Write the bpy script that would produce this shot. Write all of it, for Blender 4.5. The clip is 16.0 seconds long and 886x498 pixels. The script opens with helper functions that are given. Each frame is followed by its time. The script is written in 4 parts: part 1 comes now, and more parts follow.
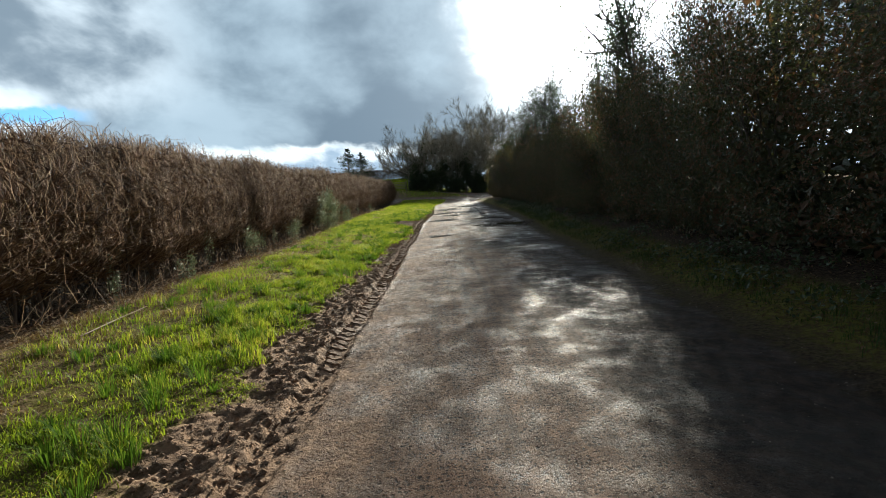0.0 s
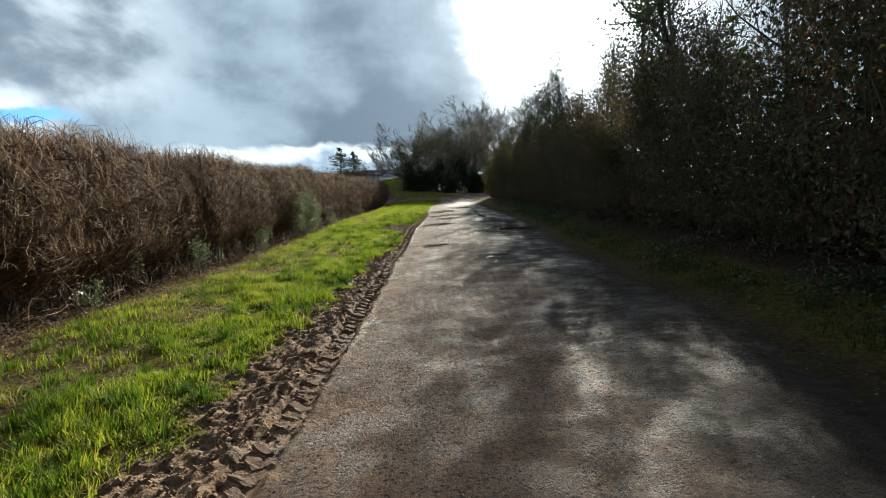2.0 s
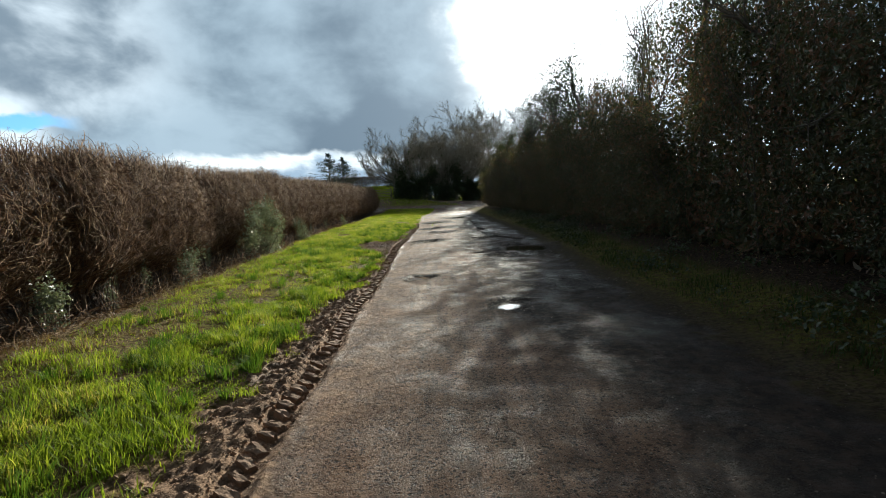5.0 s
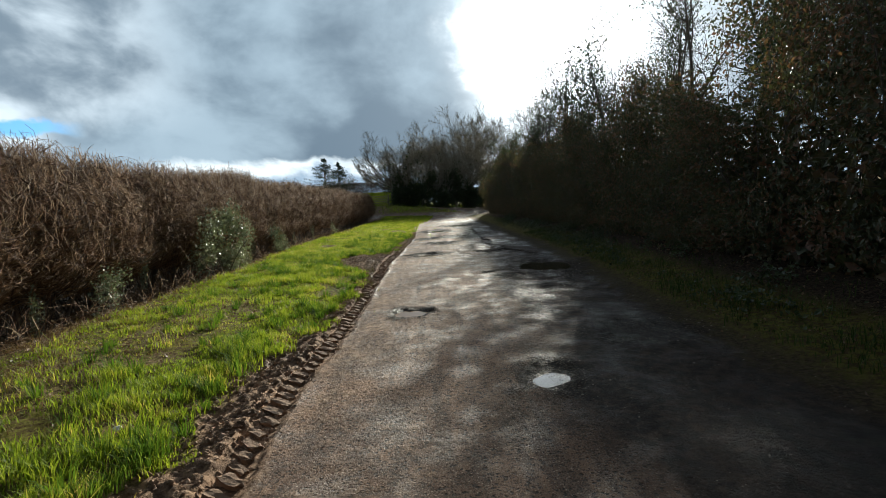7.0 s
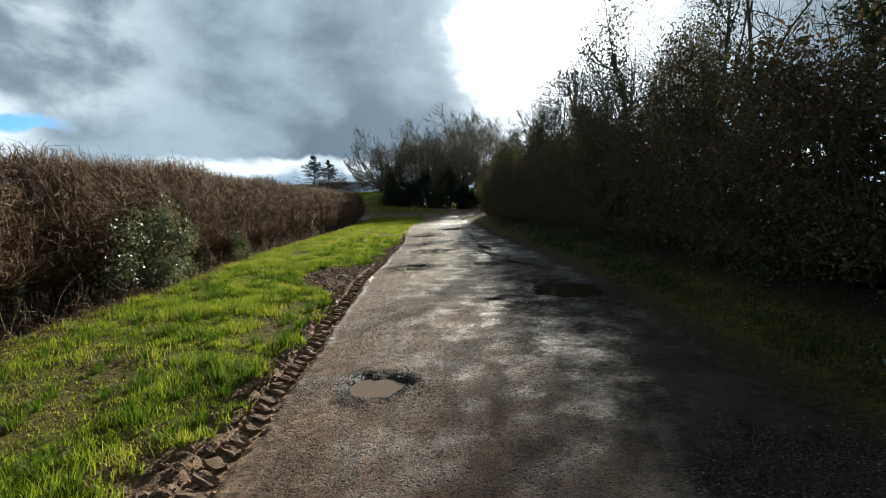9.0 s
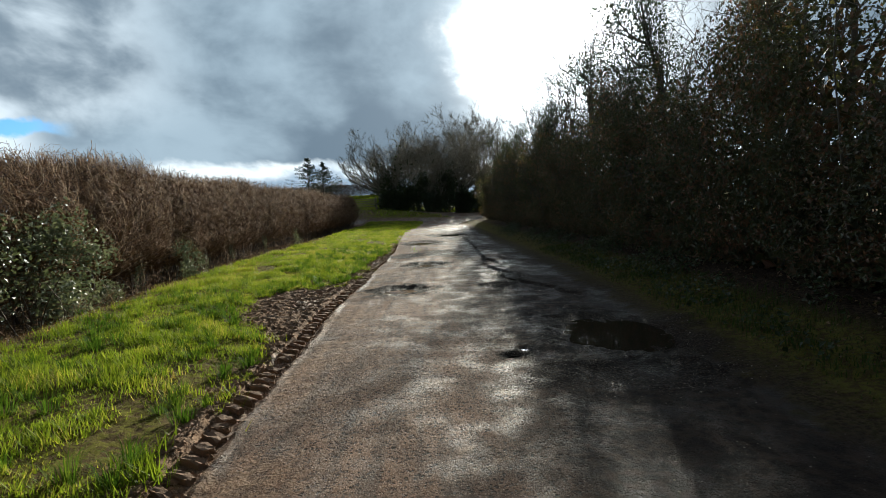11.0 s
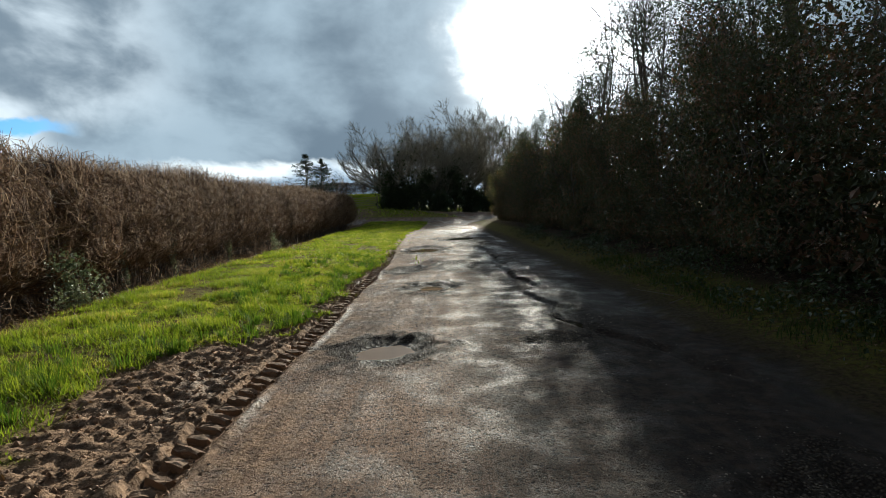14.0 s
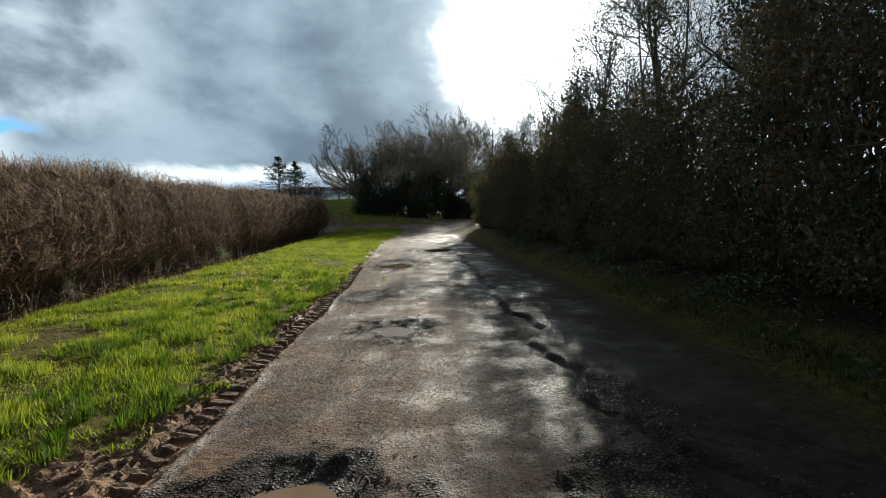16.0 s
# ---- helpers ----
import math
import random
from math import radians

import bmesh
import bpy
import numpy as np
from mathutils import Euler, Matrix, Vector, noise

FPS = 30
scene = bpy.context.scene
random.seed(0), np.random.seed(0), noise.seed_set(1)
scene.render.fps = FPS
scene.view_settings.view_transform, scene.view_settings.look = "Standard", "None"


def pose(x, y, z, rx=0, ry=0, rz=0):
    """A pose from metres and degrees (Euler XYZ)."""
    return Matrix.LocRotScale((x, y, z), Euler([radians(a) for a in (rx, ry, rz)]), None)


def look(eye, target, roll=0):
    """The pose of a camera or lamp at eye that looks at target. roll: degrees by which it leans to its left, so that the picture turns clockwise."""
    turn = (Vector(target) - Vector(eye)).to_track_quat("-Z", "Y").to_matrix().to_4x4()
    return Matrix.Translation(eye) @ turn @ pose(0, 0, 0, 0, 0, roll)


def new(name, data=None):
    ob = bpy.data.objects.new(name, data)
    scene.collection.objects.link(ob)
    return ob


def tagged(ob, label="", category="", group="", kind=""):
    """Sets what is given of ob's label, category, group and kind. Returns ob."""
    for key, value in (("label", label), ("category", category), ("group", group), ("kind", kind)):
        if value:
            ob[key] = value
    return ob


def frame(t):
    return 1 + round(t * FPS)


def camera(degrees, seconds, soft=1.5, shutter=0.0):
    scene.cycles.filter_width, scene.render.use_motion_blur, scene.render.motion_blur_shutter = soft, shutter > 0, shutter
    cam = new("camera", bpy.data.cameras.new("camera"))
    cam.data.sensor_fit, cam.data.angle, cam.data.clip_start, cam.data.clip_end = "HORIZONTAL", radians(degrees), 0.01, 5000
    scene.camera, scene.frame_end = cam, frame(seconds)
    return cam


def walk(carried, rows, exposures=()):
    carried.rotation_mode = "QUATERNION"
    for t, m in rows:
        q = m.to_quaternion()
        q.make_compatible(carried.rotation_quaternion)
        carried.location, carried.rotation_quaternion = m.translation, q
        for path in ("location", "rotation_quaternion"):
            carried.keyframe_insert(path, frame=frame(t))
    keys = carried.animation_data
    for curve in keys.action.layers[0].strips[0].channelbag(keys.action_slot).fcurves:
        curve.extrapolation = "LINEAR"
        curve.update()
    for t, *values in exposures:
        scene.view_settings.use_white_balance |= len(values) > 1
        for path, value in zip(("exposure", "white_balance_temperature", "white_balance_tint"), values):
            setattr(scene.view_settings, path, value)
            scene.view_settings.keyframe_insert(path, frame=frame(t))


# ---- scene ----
cam = camera(82.9, 16.0, soft=0.85)
METRES, EYE, TILT, LEAN, TURN = 21.429, 1.5, 0.0, 0.0, 0.6
ROWS = [
    (0.0, 0.0, 0.0, 0.0, -0.42, -6.84, 3.47),
    (0.5, -0.0014, 0.033, 0.0005, -0.32, -6.91, 3.66),
    (1.0, 0.0006, 0.062, 0.0012, -0.62, -6.78, 3.63),
    (1.5, -0.0006, 0.0926, -0.0002, -0.75, -6.78, 3.69),
    (2.0, 0.0019, 0.1227, -0.0001, -0.94, -6.85, 3.56),
    (2.5, 0.0027, 0.153, -0.0014, -1.15, -6.69, 3.57),
    (3.0, 0.0031, 0.1838, 0.0008, -1.22, -6.62, 3.58),
    (3.5, 0.0052, 0.2148, 0.0012, -1.63, -6.4, 3.54),
    (4.0, 0.0057, 0.2441, 0.0022, -1.69, -6.28, 3.6),
    (6.5, 0.0123, 0.3997, -0.0003, -1.55, -5.48, 3.31),
    (7.0, 0.0112, 0.4306, -0.0005, -1.72, -5.28, 3.36),
    (7.5, 0.0101, 0.4635, 0.0015, -1.81, -5.26, 3.33),
    (8.0, 0.0127, 0.4934, 0.0015, -2.2, -5.23, 3.09),
    (8.5, 0.0131, 0.5268, 0.0003, -2.21, -5.25, 2.96),
    (9.0, 0.0177, 0.5584, 0.0006, -2.39, -5.26, 2.64),
    (11.5, 0.0278, 0.7191, 0.0004, -2.46, -4.82, 2.83),
    (12.0, 0.0273, 0.7528, 0.0004, -1.69, -4.9, 2.94),
    (12.5, 0.0279, 0.7843, 0.0006, -1.72, -4.95, 2.76),
    (13.0, 0.0256, 0.8165, -0.0011, -1.53, -5.05, 2.85),
    (13.5, 0.0286, 0.8497, -0.0009, -1.67, -5.12, 2.7),
    (14.0, 0.0285, 0.8785, -0.0023, -1.96, -4.89, 2.7),
    (14.5, 0.0308, 0.9083, -0.0001, -2.57, -4.34, 2.67),
    (15.0, 0.0337, 0.9368, 0.0002, -3.44, -4.22, 2.6),
    (15.5, 0.0351, 0.9678, 0.0005, -3.51, -4.49, 2.54),
    (16.0, 0.0386, 0.9973, 0.0002, -4.22, -4.32, 2.15),
]
walk(cam, [(t, pose(0, 0, EYE, TILT, LEAN, TURN) @ pose(METRES * x, METRES * y, METRES * z, 90 + pitch, roll, yaw)) for t, x, y, z, yaw, pitch, roll in ROWS],
     exposures=[(0.0, 0.78, 5950.0, 4.0), (4.0, 0.72, 5950.0, 4.0), (9.0, 0.55, 5950.0, 4.0), (16.0, 0.50, 5950.0, 4.0)])

# ---- light ----
SUN_EL, SUN_AZ = 16.0, 14.0          # degrees up, degrees right of +y
SUN_DIR = Vector((math.sin(radians(SUN_AZ)) * math.cos(radians(SUN_EL)), math.cos(radians(SUN_AZ)) * math.cos(radians(SUN_EL)), math.sin(radians(SUN_EL))))
sun = new("sun", bpy.data.lights.new("sun", "SUN"))
sun.data.energy, sun.data.angle, sun.data.color = 5.0, radians(0.5), (1.0, 0.885, 0.71)
sun.matrix_world = look(SUN_DIR * 60, (0, 0, 0))


class Nodes:
    """A short way to write node trees."""

    def __init__(self, tree):
        self.tree = tree
        tree.nodes.clear()

    def add(self, kind, out=0, sets=None, **values):
        n = self.tree.nodes.new(kind)
        for k, v in (sets or {}).items():
            setattr(n, k, v)
        for k, v in values.items():
            k = k.replace("_", " ")
            sock = n.inputs[int(k[1:])] if k[0] == "i" and k[1:].isdigit() else n.inputs[k]
            if isinstance(v, bpy.types.NodeSocket):
                self.tree.links.new(v, sock)
            else:
                sock.default_value = v
        return n.outputs[out]

    def math(self, op, a, b=0.0, clamp=False):
        return self.add("ShaderNodeMath", sets={"operation": op, "use_clamp": clamp}, i0=a, i1=b)

    def vmath(self, op, a, b=(0, 0, 0), out=0):
        return self.add("ShaderNodeVectorMath", out=out, sets={"operation": op}, i0=a, i1=b)

    def noise(self, vec, scale, detail=4.0, rough=0.55, out=0):
        return self.add("ShaderNodeTexNoise", out=out, Vector=vec, Scale=scale, Detail=detail, Roughness=rough)

    def mix(self, f, a, b, blend="MIX"):
        n = self.tree.nodes.new("ShaderNodeMix")
        n.data_type, n.blend_type = "RGBA", blend
        for i, v in ((0, f), (6, a), (7, b)):
            if isinstance(v, bpy.types.NodeSocket):
                self.tree.links.new(v, n.inputs[i])
            else:
                n.inputs[i].default_value = (*v, 1) if isinstance(v, tuple) and len(v) == 3 else v
        return n.outputs[2]

    def step(self, v, lo, hi, a=0.0, b=1.0):
        return self.add("ShaderNodeMapRange", sets={"interpolation_type": "SMOOTHSTEP"}, i0=v, i1=lo, i2=hi, i3=a, i4=b)


# sky: blue above, a broken deck of grey cloud below it, thin and bright round the sun
world = bpy.data.worlds.new("sky")
scene.world = world
world.use_nodes = True
W = Nodes(world.node_tree)
way = W.add("ShaderNodeTexCoord")
sky = W.add("ShaderNodeTexSky", sets={"sky_type": "NISHITA", "sun_disc": False, "sun_elevation": radians(SUN_EL), "sun_rotation": radians(SUN_AZ), "dust_density": 1.0})
sep = W.tree.nodes.new("ShaderNodeSeparateXYZ")
W.tree.links.new(way, sep.inputs[0])
elev = sep.outputs[2]
azim = W.math("ARCTAN2", sep.outputs[0], sep.outputs[1])
stretched = W.vmath("MULTIPLY", way, (1.0, 1.0, 1.45))
warp = W.vmath("ADD", stretched, W.vmath("MULTIPLY", W.noise(stretched, 2.2, 3.0, 0.5, out=1), (0.16, 0.16, 0.16)))
big = W.noise(warp, 2.6, 6.0, 0.52)
fine = W.noise(warp, 9.0, 5.0, 0.55)
near_sun = W.math("MAXIMUM", W.vmath("DOT_PRODUCT", way, tuple(SUN_DIR), out=1), 0.0)
glow = W.math("POWER", W.math("SUBTRACT", near_sun, W.math("MULTIPLY", W.math("SUBTRACT", fine, 0.5), 0.05)), 230.0)
halo = W.math("POWER", near_sun, 14.0)
broad = W.math("MULTIPLY", W.math("POWER", near_sun, 34.0), W.step(W.math("ADD", azim, W.math("MULTIPLY", W.math("SUBTRACT", fine, 0.5), 0.25)), 0.02, 0.24))
lump = W.math("ADD", W.math("MULTIPLY", big, 0.75), W.math("MULTIPLY", fine, 0.25))
grey = W.mix(W.step(lump, 0.40, 0.64), (0.116, 0.154, 0.194), (0.315, 0.378, 0.428))
# the deck is darkened out of view, overhead and behind, to deepen the shade
thick = W.step(W.math("SUBTRACT", elev, W.math("MULTIPLY", near_sun, 0.10)), 0.30, 0.62)
thick = W.math("MAXIMUM", thick, W.step(sep.outputs[1], 0.45, -0.25))
grey = W.mix(thick, grey, W.mix(0.88, grey, (0.03, 0.034, 0.04)))
# it ends over the left horizon with a lit gap under it
rim = W.math("ADD", elev, W.math("MULTIPLY", W.math("SUBTRACT", fine, 0.5), 0.09))
rim = W.math("ADD", rim, W.math("MULTIPLY", azim, 0.02))
bright = W.mix(W.step(W.math("ADD", rim, W.math("MULTIPLY", W.math("SUBTRACT", lump, 0.5), 0.12)), 0.05, 0.075), (0.27, 0.34, 0.42), (0.80, 0.82, 0.82))
gap = W.math("MULTIPLY", W.step(rim, 0.076, 0.094, 1.0, 0.0), W.math("MAXIMUM", W.step(azim, -0.56, -0.42), W.step(azim, -0.60, -0.68)))
low = W.mix(gap, grey, bright)
left = W.step(W.math("MULTIPLY", azim, -1.0), 0.36, 0.66)
left = W.math("MULTIPLY", W.math("MULTIPLY", left, W.step(azim, -1.3, -1.0)), W.math("MAXIMUM", W.step(rim, 0.12, 0.21), W.step(azim, -0.60, -0.68)))
low = W.mix(W.math("MULTIPLY", left, W.step(lump, 0.38, 0.56, 0.10, 1.0)), low, (0.66, 0.70, 0.73))
hole = W.math("MULTIPLY", W.step(W.math("ABSOLUTE", W.math("ADD", azim, 0.71)), 0.13, 0.06, 0.0, 1.0), W.step(W.math("ABSOLUTE", W.math("SUBTRACT", rim, 0.142)), 0.017, 0.006, 0.0, 1.0))
ring = W.tree.nodes.new("ShaderNodeVectorMath")
ring.operation = "SCALE"
ring.inputs[0].default_value = (1.0, 0.98, 0.94)
veil = W.math("MULTIPLY", glow, W.step(lump, 0.30, 0.62, 3.0, 7.0))
W.tree.links.new(W.math("ADD", W.math("ADD", veil, W.math("MULTIPLY", broad, 1.1)), W.math("MULTIPLY", halo, 0.10)), ring.inputs[3])
cloud = W.vmath("ADD", low, ring.outputs[0])
back_cloud = W.add("ShaderNodeBackground", Color=cloud, Strength=1.0)
back_sky = W.add("ShaderNodeBackground", Color=W.mix(1.0, sky, (0.45, 0.8, 1.25), "MULTIPLY"), Strength=0.11)
both = W.add("ShaderNodeMixShader", i0=hole, i1=back_cloud, i2=back_sky)
W.tree.links.new(both, W.tree.nodes.new("ShaderNodeOutputWorld").inputs[0])


# ---- materials ----
def material(name):
    m = bpy.data.materials.new(name)
    m.use_nodes = True
    return m, Nodes(m.node_tree)


def finish(m, n, surface):
    n.tree.links.new(surface, n.tree.nodes.new("ShaderNodeOutputMaterial").inputs[0])
    return m


def bump(n, height, strength, distance):
    return n.add("ShaderNodeBump", Height=height, Strength=strength, Distance=distance)


def island(n):
    return n.add("ShaderNodeNewGeometry", out=8)


def ramp(n, fac, colours):
    node = n.tree.nodes.new("ShaderNodeValToRGB")
    el = node.color_ramp.elements
    while len(el) < len(colours):
        el.new(0.5)
    for e, (p, c) in zip(el, colours):
        e.position, e.color = p, (*c, 1)
    n.tree.links.new(fac, node.inputs[0])
    return node.outputs[0]


def leaf_material(name, colours, rough, through_leaf, spec=0.5):
    m, n = material(name)
    pos = n.add("ShaderNodeTexCoord", out=3)
    r = n.math("ADD", n.math("MULTIPLY", island(n), 0.62), n.math("MULTIPLY", n.step(n.noise(pos, 1.3, 3.0), 0.35, 0.65), 0.38))
    col = ramp(n, r, colours)
    body = n.add("ShaderNodeBsdfPrincipled", Base_Color=col, Roughness=rough, Specular_IOR_Level=spec)
    lit = n.add("ShaderNodeBsdfTranslucent", Color=n.mix(1.0, col, (1.2, 1.12, 0.6), "MULTIPLY"))
    return finish(m, n, n.add("ShaderNodeMixShader", i0=through_leaf, i1=body, i2=lit))


def bark_material(name, colours, scale=30.0):
    m, n = material(name)
    pos = n.add("ShaderNodeTexCoord", out=3)
    grain = n.noise(pos, scale, 5.0, 0.65)
    col = n.mix(n.math("MULTIPLY", grain, 0.4), ramp(n, island(n), colours), colours[0][1])
    return finish(m, n, n.add("ShaderNodeBsdfPrincipled", Base_Color=col, Roughness=0.8, Normal=bump(n, grain, 0.5, 0.01)))


TWIG = bark_material("hedge_twig", [(0.0, (0.05, 0.026, 0.015)), (0.35, (0.16, 0.088, 0.043)), (0.7, (0.32, 0.188, 0.092)), (0.92, (0.44, 0.30, 0.165)), (1.0, (0.56, 0.44, 0.31))])
STEM = bark_material("hedge_stem", [(0.0, (0.07, 0.055, 0.045)), (1.0, (0.19, 0.16, 0.13))])
BARK = bark_material("tree_bark", [(0.0, (0.075, 0.062, 0.05)), (1.0, (0.18, 0.155, 0.125))], 14.0)
# bark lightened for the far trees; the haze over them is in its colour
PALE_BARK = bark_material("pale_bark", [(0.0, (0.16, 0.14, 0.105)), (0.6, (0.27, 0.245, 0.19)), (1.0, (0.38, 0.35, 0.28))], 9.0)
DEAD_LEAF = leaf_material("dead_leaf", [(0.0, (0.07, 0.04, 0.025)), (0.5, (0.15, 0.085, 0.045)), (1.0, (0.26, 0.17, 0.09))], 0.6, 0.15)
IVY = leaf_material("ivy_leaf", [(0.0, (0.02, 0.035, 0.015)), (0.6, (0.045, 0.07, 0.026)), (1.0, (0.085, 0.10, 0.042))], 0.36, 0.30, 0.55)
SCREEN = leaf_material("screen_leaf", [(0.0, (0.05, 0.062, 0.036)), (0.5, (0.10, 0.112, 0.06)), (0.72, (0.19, 0.115, 0.078)), (1.0, (0.30, 0.16, 0.11))], 0.42, 0.32, 0.55)
HOLLY = leaf_material("holly_leaf", [(0.0, (0.06, 0.08, 0.05)), (0.5, (0.17, 0.21, 0.15)), (1.0, (0.38, 0.42, 0.35))], 0.42, 0.25, 0.8)
NEEDLE = leaf_material("conifer_needle", [(0.0, (0.018, 0.035, 0.016)), (1.0, (0.04, 0.065, 0.03))], 0.6, 0.1)
GRASS = leaf_material("grass_blade", [(0.0, (0.095, 0.145, 0.018)), (0.45, (0.205, 0.30, 0.030)), (0.78, (0.325, 0.39, 0.052)), (1.0, (0.52, 0.41, 0.18))], 0.55, 0.58, 0.2)
# verge grass again, darker, with the hedge's shade in its colour
SHADED_GRASS = leaf_material("shaded_grass_blade", [(0.0, (0.03, 0.055, 0.014)), (0.7, (0.06, 0.10, 0.025)), (1.0, (0.12, 0.12, 0.05))], 0.55, 0.35, 0.2)
TUFT = leaf_material("tuft_blade", [(0.0, (0.05, 0.11, 0.018)), (0.6, (0.10, 0.185, 0.028)), (1.0, (0.20, 0.27, 0.05))], 0.7, 0.5, 0.08)
MOSS = leaf_material("moss_grass", [(0.0, (0.12, 0.14, 0.015)), (0.7, (0.22, 0.24, 0.03)), (1.0, (0.32, 0.28, 0.07))], 0.6, 0.45, 0.2)
STRAW = leaf_material("dry_grass", [(0.0, (0.09, 0.06, 0.03)), (0.6, (0.20, 0.14, 0.075)), (1.0, (0.42, 0.34, 0.21))], 0.6, 0.3)


def ground_material():
    m, n = material("lane_ground")
    pos = n.add("ShaderNodeTexCoord", out=3)
    road = n.add("ShaderNodeAttribute", out=2, sets={"attribute_name": "road"})
    mud = n.add("ShaderNodeAttribute", out=2, sets={"attribute_name": "mud"})
    wet = n.add("ShaderNodeAttribute", out=2, sets={"attribute_name": "wet"})
    bare = n.add("ShaderNodeAttribute", out=2, sets={"attribute_name": "bare"})
    loose = n.add("ShaderNodeAttribute", out=2, sets={"attribute_name": "loose"})
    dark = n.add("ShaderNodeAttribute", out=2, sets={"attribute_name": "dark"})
    n_big, n_mid, n_fine = n.noise(pos, 0.7, 4.0), n.noise(pos, 6.0, 5.0, 0.6), n.noise(pos, 55.0, 4.0, 0.7)
    grit = n.add("ShaderNodeTexVoronoi", out=0, Vector=pos, Scale=60.0)
    grit_col = n.add("ShaderNodeTexVoronoi", out=1, Vector=pos, Scale=60.0)
    # worn, muddy tarmac with its stones showing
    drawn = n.noise(n.vmath("MULTIPLY", pos, (7.0, 0.45, 1.0)), 1.0, 4.0, 0.6)
    tar = n.mix(n.step(n_mid, 0.38, 0.66), (0.125, 0.072, 0.047), (0.275, 0.163, 0.102))
    tar = n.mix(n.math("MULTIPLY", n.step(n_big, 0.40, 0.62), 0.75), tar, (0.30, 0.172, 0.106))
    tar = n.mix(n.math("MULTIPLY", n.step(drawn, 0.45, 0.65), 0.65), tar, (0.10, 0.067, 0.049))
    stones = n.math("MULTIPLY", n.step(grit, 0.42, 0.24), 0.7)
    tar = n.mix(stones, tar, n.mix(n.step(n.vmath("DOT_PRODUCT", grit_col, (1.0, 0.0, 0.0), out=1), 0.25, 0.9), (0.035, 0.026, 0.02), (0.46, 0.33, 0.235)))
    tar = n.mix(n.math("MULTIPLY", n.step(n.noise(pos, 24.0, 5.0, 0.7), 0.50, 0.64), 0.8), tar, (0.045, 0.034, 0.028))
    tar = n.mix(n.math("MULTIPLY", n.step(n.noise(pos, 130.0, 3.0, 0.7), 0.54, 0.66), 0.55), tar, (0.03, 0.023, 0.019))
    # scattered crumbs of dark grit and pits between them
    spots = n.add("ShaderNodeTexVoronoi", out=0, Vector=n.vmath("ADD", pos, n.vmath("MULTIPLY", n.noise(pos, 40.0, 2.0, 0.5, out=1), (0.03, 0.03, 0.03))), Scale=26.0)
    pits = n.math("MULTIPLY", n.step(spots, 0.34, 0.20), n.step(n.noise(pos, 5.0, 4.0, 0.65), 0.38, 0.52))
    tar = n.mix(n.math("MULTIPLY", pits, 0.85), tar, (0.028, 0.021, 0.017))
    # to the right, dark mud stain with the trees' shade put into the colour
    muddy_shaded_tar = n.mix(n.step(n.noise(pos, 9.0, 5.0, 0.7), 0.4, 0.65), (0.030, 0.022, 0.018), (0.076, 0.051, 0.038))
    muddy_shaded_tar = n.mix(n.math("MULTIPLY", stones, 0.45), muddy_shaded_tar, (0.10, 0.082, 0.07))
    tar = n.mix(dark, tar, muddy_shaded_tar)
    clay = n.mix(n.step(n.noise(pos, 11.0, 6.0, 0.7), 0.40, 0.60), (0.12, 0.075, 0.048), (0.42, 0.275, 0.175))
    clay = n.mix(n.math("MULTIPLY", n_fine, 0.5), clay, (0.15, 0.10, 0.066))
    turf = n.mix(n.step(n.noise(pos, 14.0, 5.0, 0.7), 0.38, 0.6), (0.10, 0.07, 0.032), (0.19, 0.18, 0.035))
    soil = n.mix(n.step(n.noise(pos, 22.0, 6.0, 0.75), 0.42, 0.58), (0.055, 0.036, 0.022), (0.31, 0.22, 0.13))
    # soil and clay on the right, darkened for the hedge's shade
    shaded_soil = n.mix(n.step(n.noise(pos, 26.0, 5.0, 0.7), 0.42, 0.6), (0.022, 0.016, 0.012), (0.075, 0.052, 0.036))
    soil = n.mix(dark, soil, shaded_soil)
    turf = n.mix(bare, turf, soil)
    clay = n.mix(dark, clay, shaded_soil)
    col = n.mix(mud, turf, clay)
    col = n.mix(road, col, tar)
    col = n.mix(n.math("MULTIPLY", wet, 0.55), col, n.mix(1.0, col, (0.35, 0.33, 0.31), "MULTIPLY"))
    crumb = n.add("ShaderNodeTexVoronoi", out=0, Vector=pos, Scale=42.0)
    crumbs = n.mix(n.step(crumb, 0.2, 0.6), (0.115, 0.088, 0.068), (0.03, 0.022, 0.018))
    col = n.mix(loose, col, crumbs)
    damp = n.step(n.noise(pos, 2.3, 5.0, 0.6), 0.40, 0.66)
    hard = n.math("MAXIMUM", road, mud)
    rough = n.math("SUBTRACT", 0.95, n.math("MULTIPLY", hard, 0.10))
    rough = n.math("SUBTRACT", rough, n.math("MULTIPLY", n.math("MULTIPLY", road, damp), 0.32))
    rough = n.math("MAXIMUM", n.math("SUBTRACT", rough, n.math("MULTIPLY", wet, 0.5)), 0.12)
    h = n.math("ADD", n.math("MULTIPLY", n_fine, 0.55), n.math("MULTIPLY", n_mid, n.math("SUBTRACT", 0.7, n.math("MULTIPLY", road, 0.28))))
    h = n.math("ADD", h, n.math("MULTIPLY", n.noise(pos, 150.0, 3.0, 0.75), n.math("MULTIPLY", road, 0.55)))
    h = n.math("ADD", h, n.math("MULTIPLY", n.step(n.noise(pos, 24.0, 5.0, 0.7), 0.64, 0.50), n.math("MULTIPLY", road, 0.35)))
    h = n.math("ADD", h, n.math("MULTIPLY", n.noise(pos, 18.0, 4.0, 0.65), n.math("MULTIPLY", mud, 1.3)))
